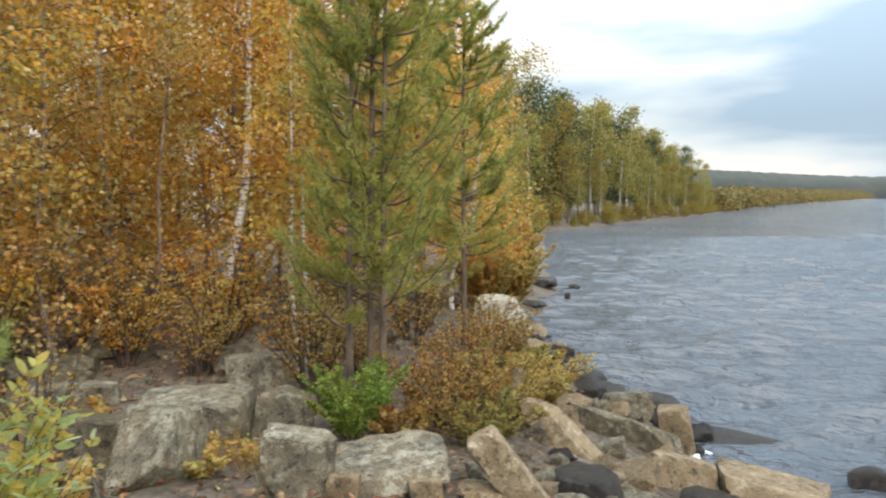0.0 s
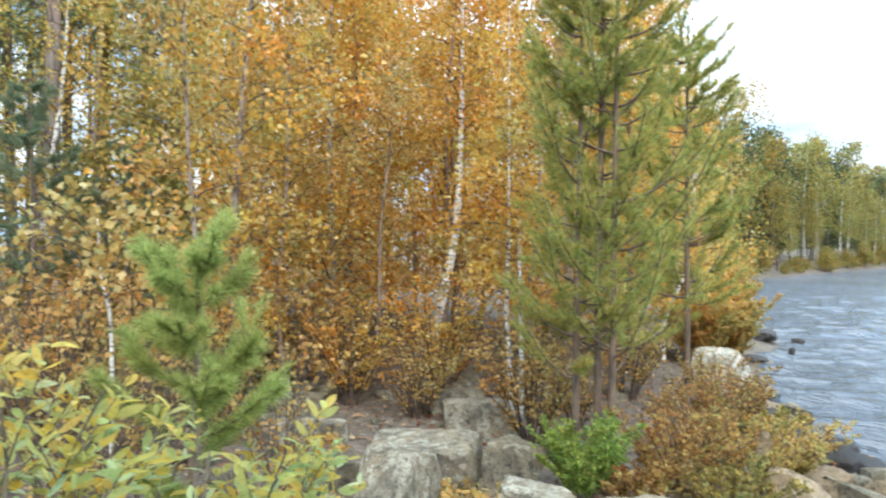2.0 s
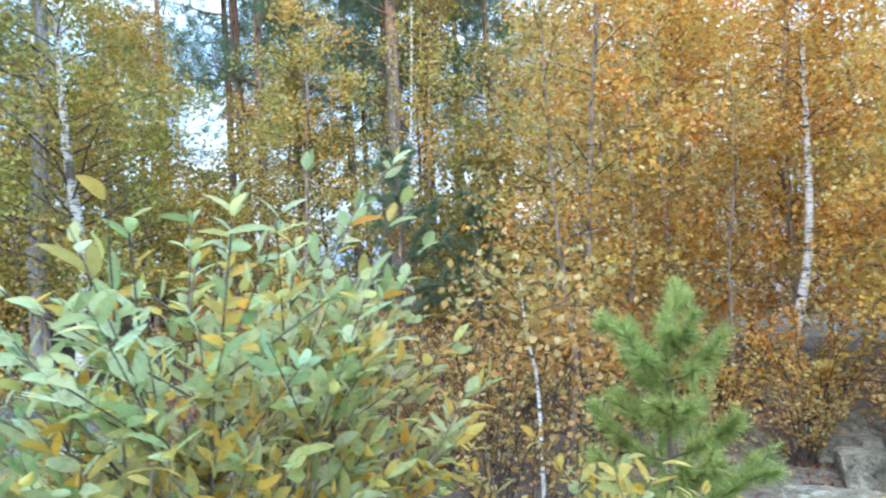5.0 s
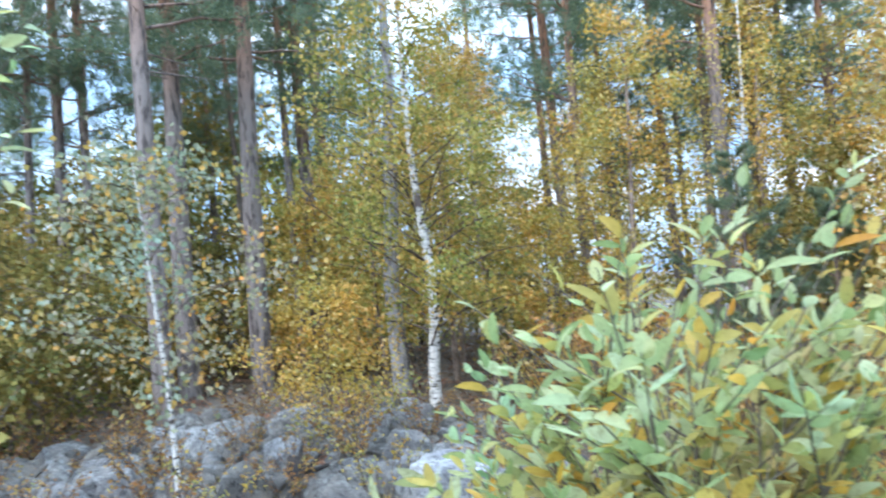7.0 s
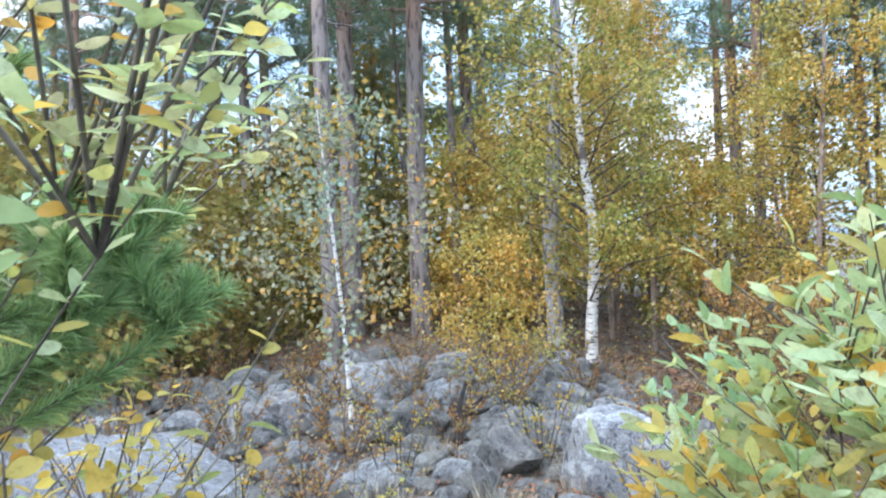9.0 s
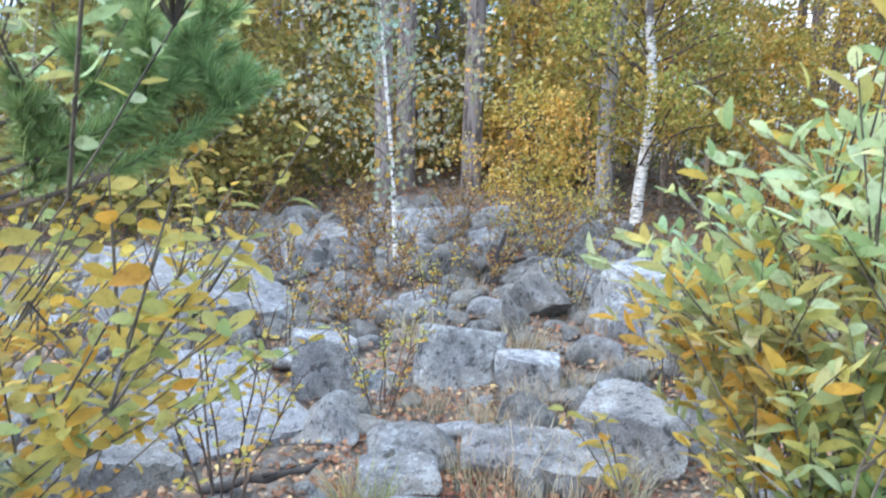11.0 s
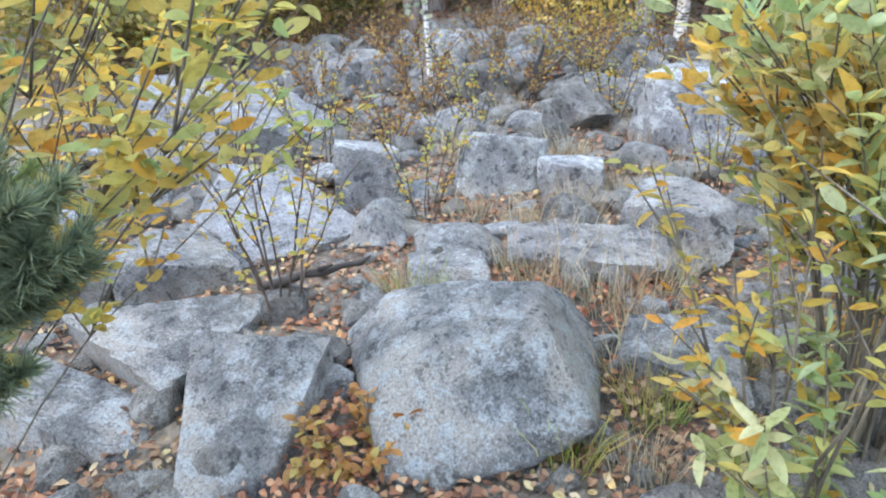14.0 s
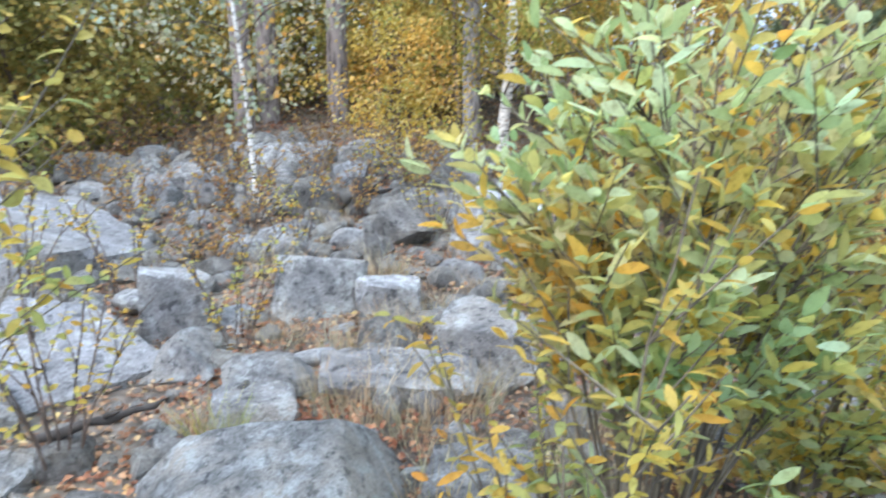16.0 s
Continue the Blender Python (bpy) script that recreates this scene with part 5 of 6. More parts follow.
    shade = whorled_pine(68, 3.4, 0.9, on_land(-7.7, 5.1, 30), "dark green young pine inside the thicket", 11, needle=0.1, dense=50, r0=0.05, from_f=0.1, thick=0.006, ragged=1.0, mat=N_PINE)
    place_copy(shade, -7.45, 6.2, 200, 0.85)
    place_copy(shade, -6.3, 7.0, 110, 0.62)
    # small bright pines close to the path
    brush_pine(66, 1.66, on_land(-2.18, 2.13), "small bright green pine with fluffy shoots", 4, 0.5, 0.44, needle=0.085, per=460, mat=N_SMALL, lean=(-0.06, 0.06), thick=0.0026, sub=3, lo=0.15, upturn=0.6)
    brush_pine(67, 2.45, on_land(-1.62, -2.05), "fluffy green pine with long upturned branches beside the path", 4, 0.42, 0.45, needle=0.05, per=950, mat=N_FLUFF, thick=0.0017, sub=2,
               whips=[(-0.25, 0.79, 1.93), (-0.30, 0.76, 1.87), (-0.20, 0.72, 1.82), (-0.27, 0.84, 1.82), (-0.22, 0.66, 1.76), (-0.23, 0.60, 2.14), (-0.15, 0.5, 2.17)])
    # low branch in shade: the shade is put into darker needles
    brush_pine(69, 1.15, on_land(-1.55, -2.2), "low pine beside the path with needles darkened as if in shade", 2, 0.2, 0.6, needle=0.06, per=700, mat=N_PINE, thick=0.0024, sub=1, whips=[(-0.02, 0.66, 1.19), (-0.08, 0.62, 1.12), (0.02, 0.60, 1.25), (-0.05, 0.63, 1.26), (0.05, 0.56, 1.0)])


def build_shrubs():
    shrub(70, on_land(-2.4, 0.22), "grey-green willow shrub with broad leaves, turning yellow below", 36, 1.95, 0.55, L_WILLOW, 22, 0.082, "willow_shrub", "willow", shape="big", second=L_WGOLD, low_second=0.52, shoots=10, ratio=0.36, rise=1.25, even=True, thin=0.5, bare=0.6, dome=0.3, lean=(0, 0.07), single=150)
    for k, (x, y, h, s) in enumerate([(-1.7, 1.6, 0.98, 0.36), (-1.98, 1.15, 1.3, 0.45), (-2.55, 0.9, 1.1, 0.42), (-1.75, 2.05, 0.95, 0.36)]):
        shrub(94 + k, on_land(x, y), "low willow shrub with yellow-green leaves", 18, h, s, L_WGOLD, 22, 0.075, "willow_shrub", "willow", shape="big", second=L_WILLOW, low_second=0.35, shoots=6, rise=0.8, group="low willows on the bank")
    shrub(98, on_land(-2.0, -0.2), "thin willow with mostly yellow and orange leaves", 8, 1.55, 0.32, L_WGOLD, 16, 0.058, "willow_shrub", "willow", shape="big", second=L_WYEL, low_second=0.75, shoots=4, ratio=0.33, thin=0.5, bare=0.6, single=60)
    shrub(99, on_land(-1.80, -0.18), "low willow shoots with green leaves", 10, 0.84, 0.36, L_WILLOW, 18, 0.08, "willow_shrub", "willow", shape="big", second=L_WYEL, low_second=0.25, shoots=4, ratio=0.36, thin=0.55)
    shrub(72, on_land(-1.95, -2.5), "willow shrub with sparse yellow and green leaves", 16, 1.74, 0.64, L_WGOLD, 22, 0.054, "willow_shrub", "willow", shape="big", second=L_WYEL, low_second=0.45, lean=(-0.08, 0.86), bare=0.5, shoots=9, thin=0.2, even=True, ratio=0.5, dome=0.1, single=120)
    shrub(97, on_land(-1.95, -2.38), "tall thin willow with a few grey-green leaves at the top", 9, 2.5, 0.28, L_WILLOW, 28, 0.044, "willow_shrub", "willow", shape="big", second=L_WYEL, low_second=0.35, lean=(0.02, 1.04), bare=0.82, shoots=8, thin=0.1, even=True, ratio=0.42)
    shrub(73, on_land(-3.26, -1.76), "thin dark-stemmed shrub with a few yellow leaves", 8, 1.3, 0.4, L_WYEL, 12, 0.036, "bare_shrub", "shrub", bark=M_TWIG, shape="big", ratio=0.6, bare=0.3, thin=0.5, shoots=3)
    rng = np.random.default_rng(61)
    bare = shrub(86, on_land(-4.3, -1.2), "thin dark-stemmed shrub with a few yellow leaves", 7, 0.8, 0.3, L_WYEL, 12, 0.03, "bare_shrub", "shrub", bark=M_TWIG, shape="big", ratio=0.6, bare=0.3, thin=0.45, shoots=3, group="thin shrubs between the boulders")
    thick = shrub(88, on_land(-5.6, -1.5), "twiggy shrub with sparse yellow and brown leaves", 12, 0.62, 0.34, L_RUST, 9, 0.034, "bare_shrub", "shrub", bark=M_TWIG, bare=0.2, thin=0.45, shoots=5, group="thin shrubs between the boulders")
    for x, y, k in [(-5.1, -1.9, 0), (-5.9, -0.9, 0), (-6.6, -1.3, 1), (-5.2, -2.6, 0), (-6.9, -0.4, 1), (-7.2, -2.3, 1), (-8.2, -1.6, 1), (-8.6, -0.7, 1), (-8.0, 0.3, 1), (-7.0, 0.6, 0), (-6.7, 1.4, 1), (-8.8, 1.3, 1),
                    (-9.6, -2.0, 1), (-10.2, -0.6, 1), (-9.4, 2.0, 1), (-8.9, -3.2, 1), (-10.6, 0.7, 1), (-7.8, -3.6, 1), (-6.3, -3.8, 0), (-4.6, -2.9, 0), (-10.4, -3.0, 1), (-10.9, -1.9, 1), (-6.2, 0.2, 0), (-4.9, 0.6, 0), (-7.6, 1.9, 1)]:
        place_copy((bare, thick)[k], x, y, rng.uniform(0, 360), rng.uniform(0.7, 1.3))
    shrub(87, on_land(-2.35, -1.35), "small rusty seedling with lobed leaves by the boulder", 8, 0.22, 0.16, L_RUST, 10, 0.046, "seedling", "plant", shape="big", ratio=0.6, bare=0.2, thin=0.4, shoots=2)
    shrub(74, on_land(-1.28, 4.95), "bright green feathery bush under the pines", 30, 0.68, 0.36, L_GREEN, 70, 0.032, "green_bush", "bush", thin=0.6)
    for k, (x, y, h, s) in enumerate([(-0.7, 5.6, 0.78, 0.55), (-0.2, 6.15, 0.66, 0.55), (-0.65, 6.6, 0.85, 0.55), (-0.3, 5.2, 0.46, 0.45), (-0.95, 5.1, 0.46, 0.4), (0.05, 6.7, 0.55, 0.45), (-0.5, 7.4, 0.8, 0.5)]):
        shrub(75 + k, on_land(x, y), "rusty-brown bush with thin tangled stems on the bank", 34, h, s, (L_RUST, L_TAN, L_RUST, L_OLIVE)[k % 4], 18, 0.04, "brown_bush", "bush", bark=M_TWIG, group="brown bushes on the bank", thin=0.6)
    for k, (x, y, h, s) in enumerate([(-0.12, 8.2, 0.4, 0.36), (-0.45, 7.4, 0.42, 0.4)]):
        shrub(101 + k, on_land(x, y), "olive-yellow low bush at the water's edge", 24, h, s, L_OLIVE, 40, 0.042, "olive_bush", "bush", group="olive bushes at the water", thin=0.6)
    weed = shrub(110, on_land(-2.0, 3.95), "yellow-green weeds growing between the rocks", 14, 0.3, 0.22, L_TAN, 12, 0.05, "weed_clump", "plant", shape="big", ratio=0.5, bare=0.1, thin=0.4, shoots=3, group="weeds between the rocks")
    rng = np.random.default_rng(6)
    for x, y in [(-1.75, 4.25), (-2.45, 3.3), (-2.7, 3.0), (-2.9, 3.5), (-1.35, 4.25), (-3.1, 4.3), (-2.2, 2.9), (-3.3, 2.2), (-3.0, 1.6), (-4.0, 2.2), (-3.7, 1.2), (-2.9, 0.6)]:
        place_copy(weed, x, y, rng.uniform(0, 360), rng.uniform(0.7, 1.3))
    for k, (x, y, h, s) in enumerate([(-1.3, 17.4, 1.6, 0.85), (-2.3, 17.0, 1.6, 0.8), (-1.7, 19.0, 1.9, 0.9), (-1.6, 13.6, 1.2, 0.6), (-0.95, 13.82, 1.5, 0.7), (-1.31, 12.73, 1.4, 0.65)]):
        shrub(82 + k, on_land(x, y), "tan willow bush on the stony point", 34, h, s, L_TAN, 70, 0.07, "willow_bush", "bush", group="bushes on the stony point")


def build_undergrowth():
    rng = np.random.default_rng(14)
    low = shrub(90, on_land(-4.3, 6.5), "low tangled undergrowth of orange-leaved saplings", 18, 1.3, 0.6, L_ORANGE, 20, 0.05, "undergrowth_bush", "bush", bark=M_TWIG, group="undergrowth of the thicket", shoots=6)
    amber = shrub(112, on_land(-5.4, 3.6), "low tangled undergrowth of amber-leaved saplings", 18, 1.3, 0.6, L_AMBER, 20, 0.05, "undergrowth_bush", "bush", bark=M_TWIG, group="undergrowth of the thicket", shoots=6)
    brown = shrub(91, on_land(-2.6, 7.2), "low amber undergrowth with thin bare stems", 20, 1.0, 0.55, L_AMBER, 14, 0.05, "undergrowth_bush", "bush", bark=M_TWIG, group="undergrowth of the thicket", shoots=6)
    for x, y in [(-5.3, 7.0), (-3.6, 7.2), (-4.9, 5.2), (-5.9, 4.6), (-6.6, 6.0), (-4.3, 8.8), (-3.1, 9.6), (-6.8, 4.2), (-7.8, 5.4), (-4.8, 3.6), (-7.6, 3.4), (-8.8, 5.2), (-9.6, 3.8), (-8.6, 3.0)]:
        place_copy(low if y > 5.3 else amber, x, y, rng.uniform(0, 360), rng.uniform(0.8, 1.3))
    for x, y in [(-1.9, 7.0), (-2.1, 6.2), (-1.7, 8.6), (-3.4, 6.4), (-3.9, 7.9), (-5.7, 6.4), (-0.9, 9.6), (-6.2, 3.2), (-7.0, 2.8), (-4.6, 6.9)]:
        place_copy(brown, x, y, rng.uniform(0, 360), rng.uniform(0.7, 1.2))
    pale = shrub(89, on_land(-3.5, 3.1), "thin saplings with scattered pale yellow leaves", 12, 1.5, 0.55, L_AMBER, 9, 0.052, "sapling_clump", "sapling", bark=M_TWIG, group="saplings before the thicket", shoots=5, thin=0.6)
    for x, y in [(-4.2, 3.0), (-3.2, 2.3), (-3.0, 3.7), (-5.2, 2.8)]:
        place_copy(pale, x, y, rng.uniform(0, 360), rng.uniform(0.7, 1.25))
    up = [(0, 0, 0), (0.05, 0.05, 1.3), (-0.06, 0.0, 2.8), (0.0, 0.0, 4.4)]
    olive = birch(92, up, 0.04, 3700, L_OLIVE, on_land(-16.8, -2.6), "olive-yellow understorey tree beneath the pines", "tree", "understorey beneath the pines", crown_from=0.03, reach=1.5, size=0.115, limbs=36, bark=M_TWIG, name="understorey_tree")
    gold = birch(93, up, 0.035, 5000, L_YELLOW, on_land(-16.0, 1.2), "yellow-leaved understorey tree beneath the pines", "tree", "understorey beneath the pines", crown_from=0.03, reach=1.3, size=0.094, limbs=34, bark=M_TWIG, name="understorey_tree")
    for x, y, k in [(-15.2, -6.0, 0), (-17.5, -5.2, 0), (-19.5, -1.5, 0), (-18.2, 0.6, 0), (-16.6, 2.0, 1), (-19.2, 3.0, 0), (-21.5, 4.8, 0), (-18.0, 5.8, 0), (-20.2, -4.6, 0), (-19.8, -8.2, 0),
                    (-16.8, -8.4, 0), (-15.6, -10.2, 1), (-22.5, -6.5, 0), (-22.8, -0.2, 0), (-24.0, 7.5, 0), (-21.0, 8.5, 0), (-19.0, 11.0, 0), (-17.5, 13.5, 0), (-15.0, 12.0, 0), (-12.8, 14.0, 0),
                    (-13.0, -6.8, 0), (-12.2, -9.2, 0), (-14.8, 0.6, 1), (-24.5, -3.5, 0), (-25.0, 2.4, 0), (-17.0, -0.8, 0), (-10.0, 15.0, 0), (-15.6, -3.2, 0), (-14.6, -1.9, 1), (-12.0, -4.0, 0), (-11.0, -5.2, 0), (-12.8, -5.4, 0), (-10.4, -4.4, 0), (-13.2, -3.2, 0), (-11.6, -6.4, 0), (-14.4, -7.6, 0), (-9.8, -5.6, 0), (-11.8, 4.5, 1), (-8.7, 7.5, 0), (-9.9, 8.8, 0), (-11.4, 10.2, 0)]:
        place_copy((olive, gold)[k], x, y, rng.uniform(0, 360), rng.uniform(0.75, 1.1) * (1.0 if x > -18.5 else 1.6), stretch=rng.uniform(0.7, 1.0) * (1.0 if x > -18.5 else 1.15))


build_birches()
build_undergrowth()
build_pines()
build_shrubs()


# ---- the far shore ----
def far_tree(seed, height, m, label, kind, group):
    rng = np.random.default_rng(seed)
    tree = thing("far_tree", m, label, "tree", group)
    u = np.linspace(0, 1, 8)
    s = Soup()
    s.tube(np.stack([0.15 * np.sin(4 * u + seed), 0.1 * np.cos(3 * u), height * 0.97 * u], 1), 0.10 * (1.1 - u), 6)
    mesh_part("trunk", s.mesh("trunk"), {"pine": M_PINE, "birch": M_BIRCH}.get(kind, M_TWIG), tree)
    cl = 34
    if kind == "pine":
        f = rng.uniform(0.12, 1.0, cl)
        rad = 1.7 * (1.2 - f) ** 0.5
    elif kind == "bush":
        f = rng.uniform(0.08, 1.1, cl) * rng.uniform(0.5, 1.0, cl)
        rad = 1.6 * np.clip(1.05 - f, 0, 1) ** 0.5
    else:
        f = rng.uniform(0.3, 1.0, cl)
        rad = 1.15 * np.sin(np.clip((f - 0.1) / 0.95, 0, 1) * np.pi) ** 0.7 + 0.15
    a = rng.uniform(0, 6.28, cl)
    rr = rad * np.sqrt(rng.random(cl))
    c = np.stack([rr * np.cos(a), rr * np.sin(a), f * height], 1)
    n = 56
    base = (c[:, None] + rng.normal(0, 1, (cl, n, 3)) * np.array([0.36, 0.36, 0.3])).reshape(-1, 3)
    way = rng.normal(0, 1, (len(base), 3)) + np.array([0, 0, -0.3])
    mat = {"pine": L_FARP, "birch": L_FARG, "gold": L_FARB, "bush": L_FARB}[kind]
    mesh_part("crown", small_leaves("crown", base, way, rng, 0.19, 0.16), mat, tree, kind="stuff")
    return tree


def build_far_shore():
    rng = np.random.default_rng(33)
    grp = "trees along the far shore"
    made = {}

    def put(kind, x, y, h):
        labels = {"pine": "dark green pine on the far lake shore", "birch": "green and white-stemmed birch on the far lake shore",
                  "gold": "yellowing birch on the far lake shore", "bush": "orange autumn bush on the far lake shore"}
        var = (kind, int(rng.integers(0, 3)))
        if var not in made:
            made[var] = far_tree(400 + 7 * len(made), 10.0 if kind != "bush" else 3.0, on_land(x, y), labels[kind], kind, grp)
            ob = made[var]
        else:
            ob = copy_thing(made[var], on_land(x, y, rng.uniform(0, 360)))
        k = h / (10.0 if kind != "bush" else 3.0)
        ob.scale = (k * rng.uniform(0.85, 1.2),) * 2 + (k,)

    y = 40.0
    while y < 121:
        sx = float(shore_x(y))
        tall = float(np.interp(y, [40, 50, 80, 112, 121], [10.0, 11.2, 10.6, 7.4, 4.0]))
        put(rng.choice(["gold", "birch"], p=[0.4, 0.6]), sx - rng.uniform(1.2, 2.4), y, tall * rng.uniform(0.35, 0.7))
        put(rng.choice(["birch", "gold", "pine"], p=[0.5, 0.12, 0.38]), sx - rng.uniform(2.5, 4.5), y + rng.uniform(-1, 1), tall * rng.uniform(0.8, 1.0))
        put(rng.choice(["birch", "pine"], p=[0.3, 0.7]), sx - rng.uniform(5.0, 9.0), y + rng.uniform(-1, 1), tall * rng.uniform(0.95, 1.12))
        put("pine", sx - rng.uniform(4.0, 6.0), y + rng.uniform(-1, 1), tall * rng.uniform(0.7, 0.9))
        put(rng.choice(["birch", "pine"]), sx - rng.uniform(8.0, 13.0), y + rng.uniform(-1, 1), tall * rng.uniform(0.9, 1.05))
        if rng.random() < 0.9:
            put("bush", sx - rng.uniform(0.6, 1.6), y + rng.uniform(-1, 1), rng.uniform(0.8, 2.4))
        y += 2.1 + y * 0.008

    # woods beyond, too many to count
    base, n = [], 0
    for yy in np.geomspace(119, 1250, 700):
        sx = float(shore_x(yy))
        for k in range(2):
            c = np.array([sx - rng.uniform(1, 5 + yy * 0.03), yy, 0])
            h = (3.0 + 0.0095 * yy) * rng.uniform(0.6, 1.1) * (0.85 + 0.3 * noise.noise(Vector((yy * 0.02, 0, k))))
            z = rng.uniform(0.1, 1.0, 44) * h
            w = 0.5 + yy * 0.0025
            base.append(c + np.stack([rng.normal(0, w, 44), rng.normal(0, w, 44), z], 1))
    base = np.concatenate(base)
    far = np.hypot(base[:, 0], base[:, 1])
    me = small_leaves("far_woods", base, rng.normal(0, 1, (len(base), 3)), rng, 0.75, 0.62)
    ob = mesh_part("far_woods", me, L_FARW)
    tagged(ob, "distant autumn woods along the lake shore", "woods", kind="stuff")

    # wooded ridge across the lake
    xs = np.linspace(-300, 2600, 500)
    line = 1500 + 0.0 * xs
    rows = []
    ridge = 48 + 10 * np.sin(xs / 310 + 0.6) + 6 * np.sin(xs / 120) + 2.2 * np.array([noise.noise(Vector((x * 0.06, 0, 0))) for x in xs]) + 1.6 * np.array([noise.noise(Vector((x * 0.21, 3, 0))) for x in xs])
    for f, back in ((0.0, 0), (0.32, 8), (0.7, 60), (1.0, 160), (0.0, 420)):
        rows.append(np.stack([xs, line + back, ridge * f - 0.5], 1))
    v = np.stack(rows, 0)
    k = len(xs)
    i, j = np.meshgrid(np.arange(4), np.arange(k - 1), indexing="ij")
    q = np.stack([i * k + j, i * k + j + 1, (i + 1) * k + j + 1, (i + 1) * k + j], -1).reshape(-1, 4)
    ob = mesh_part("backdrop", np_mesh("backdrop", v, None, q, True), M_HILL)
    tagged(ob, "low wooded hills across the lake", "hills", kind="structure")


build_far_shore()


# ---- small things on the ground ----
def grass_mesh(seed, blades, height, spread):
    rng = np.random.default_rng(seed)
    a, r = rng.uniform(0, 6.28, blades), spread * np.sqrt(rng.random(blades))
    base = np.stack([r * np.cos(a), r * np.sin(a), np.zeros(blades)], 1)
    lean = rng.normal(0, 0.28, (blades, 2)) + 0.35 * base[:, :2] / spread
    h = height * rng.uniform(0.45, 1.1, blades)
    side = unit(np.stack([rng.normal(size=blades), rng.normal(size=blades), np.zeros(blades)], 1)) * 0.0022
    rows = []
    for f, w in ((0, 1.0), (0.5, 0.8)):
        c = base + np.stack([lean[:, 0] * h * f**1.6, lean[:, 1] * h * f**1.6, h * f], 1)
        rows += [c - side * w, c + side * w]
    rows.append(base + np.stack([lean[:, 0] * h, lean[:, 1] * h, h * 0.95], 1))
    v = np.stack(rows, 1).reshape(-1, 3)
    o = np.arange(blades)[:, None] * 5
    return np_mesh("grass_tuft", v, o + [[2, 3, 4]], o + [[0, 1, 3, 2]])


def build_ground_cover():
    rng = np.random.default_rng(66)
    tufts = [grass_mesh(500 + k, 110, 0.26, 0.14) for k in range(3)]
    for me in tufts:
        me.materials.append(L_GRASS)
    spots = [(-3.3, -0.35), (-3.45, -0.6), (-3.5, -0.1), (-3.6, -0.75), (-3.75, -0.45), (-4.1, -0.65), (-4.35, -0.35), (-4.3, -0.95), (-3.05, -0.25), (-3.45, -1.25), (-4.6, -0.1), (-2.85, 0.1),
             (-2.75, -0.35), (-5.3, -0.3), (-4.9, 0.35), (-5.4, -1.0), (-2.6, 0.35), (-3.2, 0.4), (-5.8, 0.4), (-6.6, -0.6), (-2.3, -0.45), (-1.4, 3.9), (-1.7, 4.1), (-2.0, 4.3), (-1.3, 4.4), (-0.9, 4.6)]
    for k, (x, y) in enumerate(spots):
        ob = new("grass_tuft", tufts[k % 3])
        ob.matrix_basis = on_land(x, y, rng.uniform(0, 360), rng.uniform(0.7, 1.2), 0.01)
        tagged(ob, "tuft of dry straw-coloured grass between the rocks", "grass", "dry grass tufts")

    green = grass_mesh(520, 90, 0.24, 0.10)
    green.materials.append(L_TUFT)
    for x, y in [(-3.33, -1.19), (-2.57, -0.35), (-2.36, -0.68), (-2.88, -0.01)]:
        ob = new("grass_tuft", green)
        ob.matrix_basis = on_land(x, y, rng.uniform(0, 360), 1.0, 0.01)
        tagged(ob, "small tuft of fresh yellow-green grass beside the boulder", "grass", "green grass tufts")

    def litter(name, n, xr, yr, size, label, fine=False):
        x, y = rng.uniform(*xr, n), rng.uniform(*yr, n)
        keep = land(x, y) > 0.3
        x, y = x[keep], y[keep]
        base = np.stack([x, y, land(x, y) + rng.uniform(0.012, 0.05, len(x))], 1)
        way = rng.normal(0, 1, (len(x), 3)) * np.array([1, 1, 0.25])
        # leaves lie nearly flat
        m = len(x)
        if fine:
            me = big_leaves(name, base, way, np.array([[0, 0, 1.0]]) + rng.normal(0, 0.35, (m, 3)), rng, size, size * 0.62)
            tagged(mesh_part(name, me, L_LITTER), label, "leaf litter", kind="stuff")
            return
        way = unit(way)
        side = unit(np.cross(way, np.array([[0, 0, 1.0]]) + rng.normal(0, 0.35, (m, 3))))
        ln, wd = size * rng.uniform(0.6, 1.3, m)[:, None], size * 0.75 * rng.uniform(0.6, 1.2, m)[:, None]
        mid = base + way * ln * 0.45 + np.array([0, 0, 0.008])
        v = np.stack([base, mid + side * wd * 0.5, base + way * ln, mid - side * wd * 0.5], 1).reshape(-1, 3)
        o = np.arange(m)[:, None] * 4
        ob = mesh_part(name, np_mesh(name, v, np.concatenate([o + [[0, 1, 2]], o + [[0, 2, 3]]])), L_LITTER)
        tagged(ob, label, "leaf litter", kind="stuff")

    litter("fallen_leaves", 9500, (-4.6, -1.6), (-3.0, 0.9), 0.034, "small brown fallen leaves around the big boulder", True)
    litter("fallen_leaves", 24000, (-9.5, -1.5), (-4.5, 2.6), 0.042, "fallen brown and yellow leaves between the boulders")
    litter("fallen_leaves", 26000, (-12.5, 1.2), (2.6, 14.0), 0.055, "fallen orange leaves under the thicket")
    litter("fallen_leaves", 26000, (-24.0, -9.0), (-9.0, 9.0), 0.085, "fallen leaves and dry plants under the pines")

    litter("fallen_leaves", 5000, (-1.7, 1.5), (-4.5, 3.6), 0.036, "scattered brown leaves on the bare shore path")

    # pebbles and broken twigs, too many to count
    n = 2600
    x, y = rng.uniform(-6.5, 1.2, n), rng.uniform(-3.4, 2.4, n)
    s = rng.uniform(0.008, 0.03, n)[:, None, None]
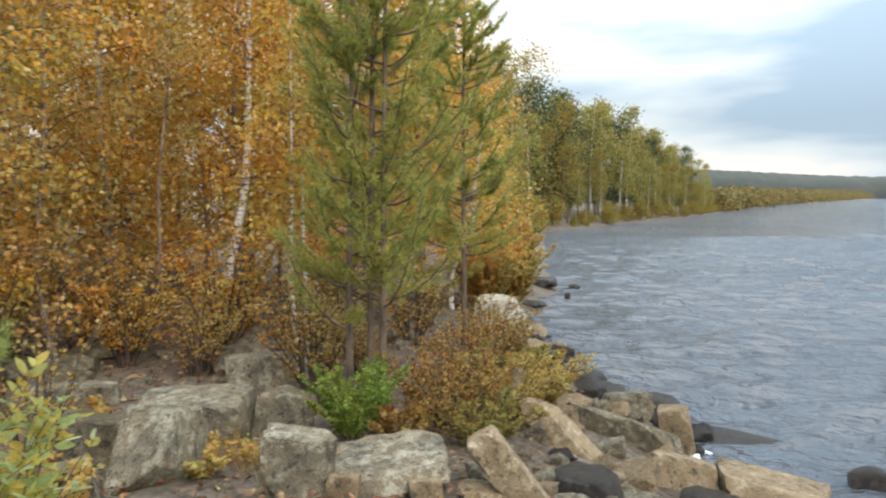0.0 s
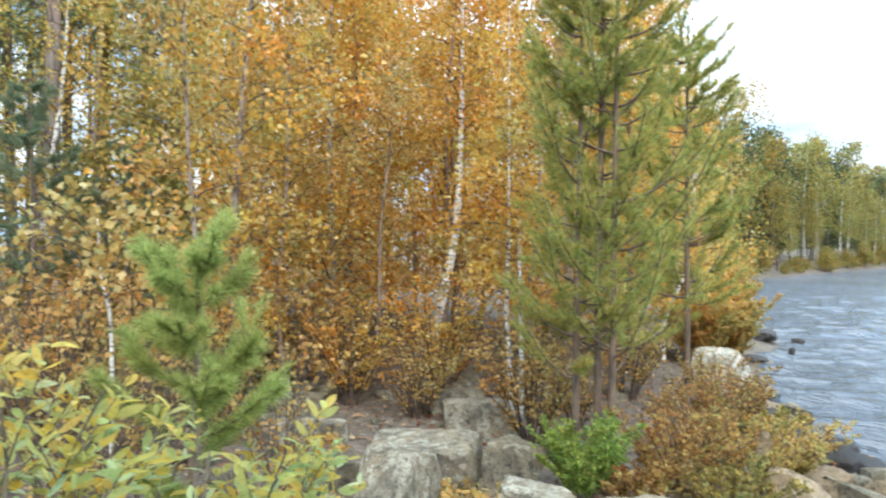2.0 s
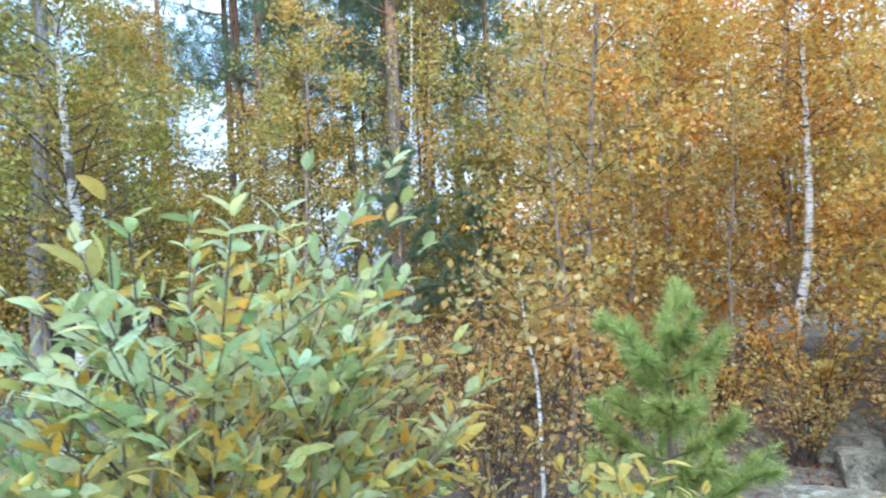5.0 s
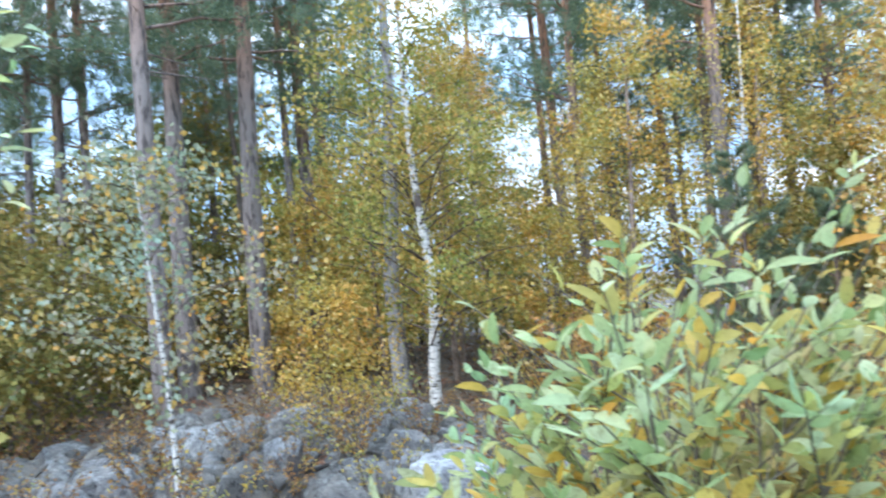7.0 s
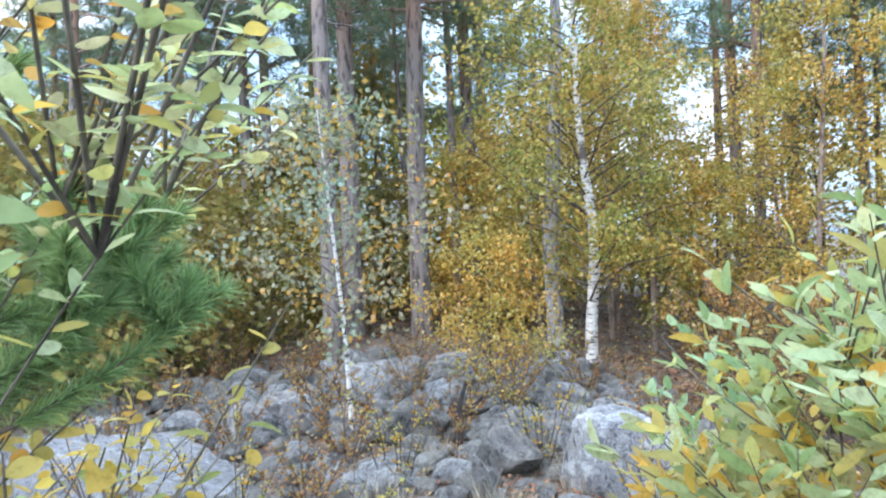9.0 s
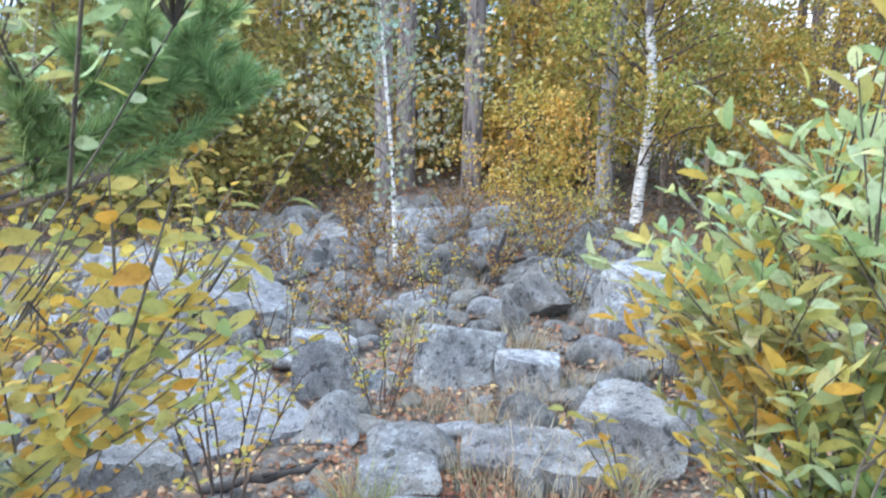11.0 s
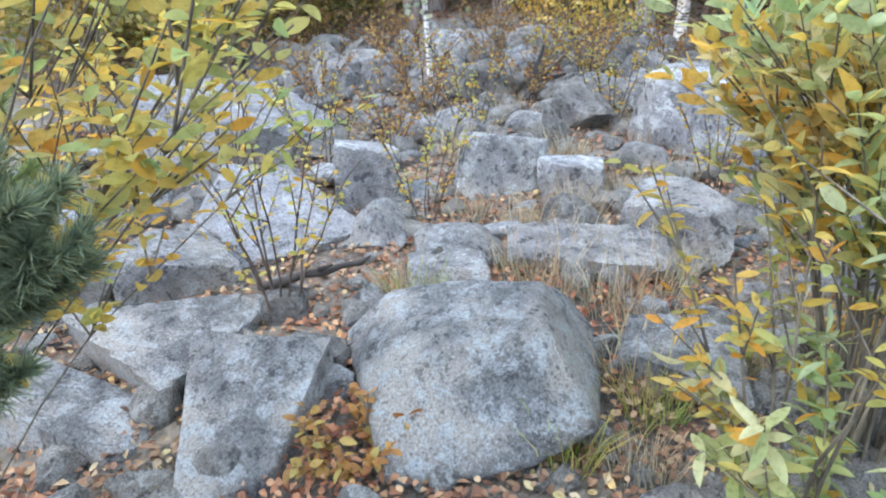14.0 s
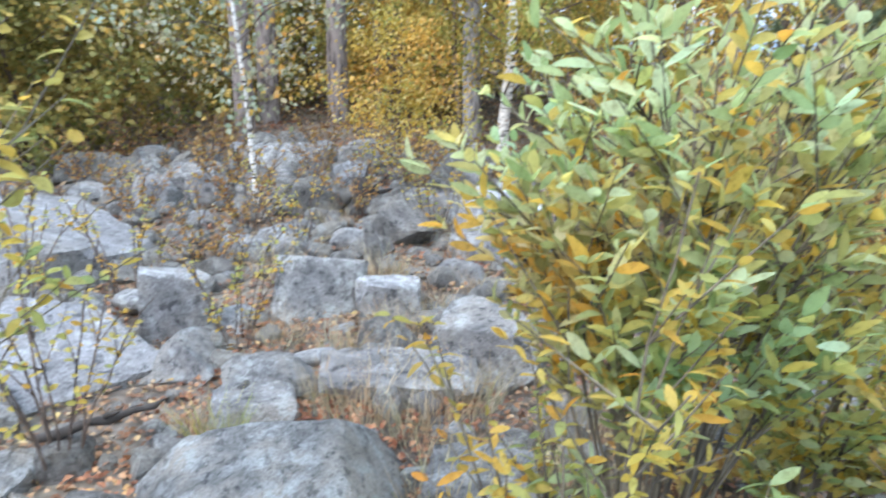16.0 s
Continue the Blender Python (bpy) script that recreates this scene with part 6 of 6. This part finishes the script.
    cube = np.array([[1, 0, 0], [-1, 0.1, 0], [0, 1, 0.1], [0.1, -1, 0], [0, 0, 0.7], [0, 0, -0.7]])
    v = np.stack([x, y, land(x, y) + 0.008], 1)[:, None] + s * (cube[None] * rng.uniform(0.6, 1.3, (n, 6, 1)))
    o = np.arange(n)[:, None] * 6
    t = np.concatenate([o + [[a, c, p]] if p == 4 else o + [[c, a, p]] for a, c in ((0, 2), (2, 1), (1, 3), (3, 0)) for p in (4, 5)])
    tagged(mesh_part("pebbles", np_mesh("pebbles", v, t, None, False), ROCK_GREY), "small grey pebbles and grit between the boulders", "pebbles", kind="stuff")
    twigs = Soup()
    for k in range(420):
        a, ln = rng.uniform(0, 6.28), rng.uniform(0.05, 0.35)
        px, py = rng.uniform(-7.5, -1.7), rng.uniform(-3.6, 1.6)
        pz = float(land(px, py)) + 0.02
        twigs.tube([(px, py, pz), (px + 0.5 * ln * math.cos(a), py + 0.5 * ln * math.sin(a), pz + 0.02), (px + ln * math.cos(a + 0.2), py + ln * math.sin(a + 0.2), pz + rng.uniform(0, 0.08))], [0.004, 0.003, 0.0015], 4)
    tagged(mesh_part("twig_litter", twigs.mesh("twig_litter"), M_TWIG), "thin dry twigs scattered between the boulders", "twigs", kind="stuff")

    # dark fallen branch and charred roots among the boulders
    log = thing("fallen_branch", pose(-3.30, -1.61, 1.22, 0, 0, 80), "dark rotten branch lying across the boulders", "branch")
    s = Soup()
    s.tube([(-0.28, 0.02, -0.09), (-0.16, 0.0, -0.05), (-0.06, 0.015, -0.01), (0.03, 0.0, 0.01), (0.12, 0.01, 0.045), (0.2, 0.02, 0.06), (0.24, 0.03, 0.09)], [0.018, 0.023, 0.016, 0.021, 0.012, 0.014, 0.003], 7)
    s.tube([(0.02, -0.01, 0.03), (0.08, -0.06, 0.07), (0.12, -0.1, 0.1)], [0.012, 0.008, 0.003], 5)
    mesh_part("branch", s.mesh("branch"), M_CHAR, log)
    root = thing("charred_stump", on_land(-7.6, -0.3), "dark rotten stump with short broken sticks", "stump")
    s = Soup()
    s.tube([(0, 0, -0.05), (0.02, 0.0, 0.12), (-0.03, 0.02, 0.26)], [0.11, 0.09, 0.06], 9)
    stub = mesh_part("trunk", s.mesh("trunk"), M_CHAR, root)
    for k, (x0, y0, x1, y1, z1) in enumerate([(0.0, 0.1, 0.05, 0.32, 0.16), (0.0, 0.0, -0.05, 0.12, 0.42), (0.0, -0.1, 0.1, -0.25, 0.22), (0.02, 0.05, 0.12, 0.3, 0.34)]):
        s = Soup()
        s.tube([(x0, y0, 0.1), (0.5 * (x0 + x1), 0.55 * (y0 + y1), 0.05 + 0.5 * z1), (x1, y1, z1)], [0.028, 0.022, 0.014], 6)
        mesh_part("stick", s.mesh("stick"), M_CHAR, stub)

    # foam where ripples meet the stones
    for k, (x, y) in enumerate([(1.45, 6.5), (1.55, 6.3), (1.4, 6.1), (1.6, 6.9), (0.35, 9.3), (1.4, 8.6), (1.62, 6.1), (1.5, 6.75)]):
        n = 40
        a = np.linspace(0, 2 * np.pi, n, endpoint=False)
        r = 0.06 * (1 + 0.45 * np.sin(3 * a + k) + 0.3 * np.sin(7 * a + 2 * k) + rng.uniform(-0.2, 0.2, n))
        v = np.concatenate([np.stack([1.3 * r * np.cos(a), 0.6 * r * np.sin(a), 0 * a + 0.016], 1), [[0, 0, 0.028]]])
        ob = mesh_part("foam", np_mesh("foam", v, [[i, (i + 1) % n, n] for i in range(n)], None, True), M_FOAM)
        ob.matrix_basis = pose(x, y, 0.0, 0, 0, 40 * k)
        tagged(ob, "small patch of white foam on the water", "foam", "foam at the stones")


build_ground_cover()
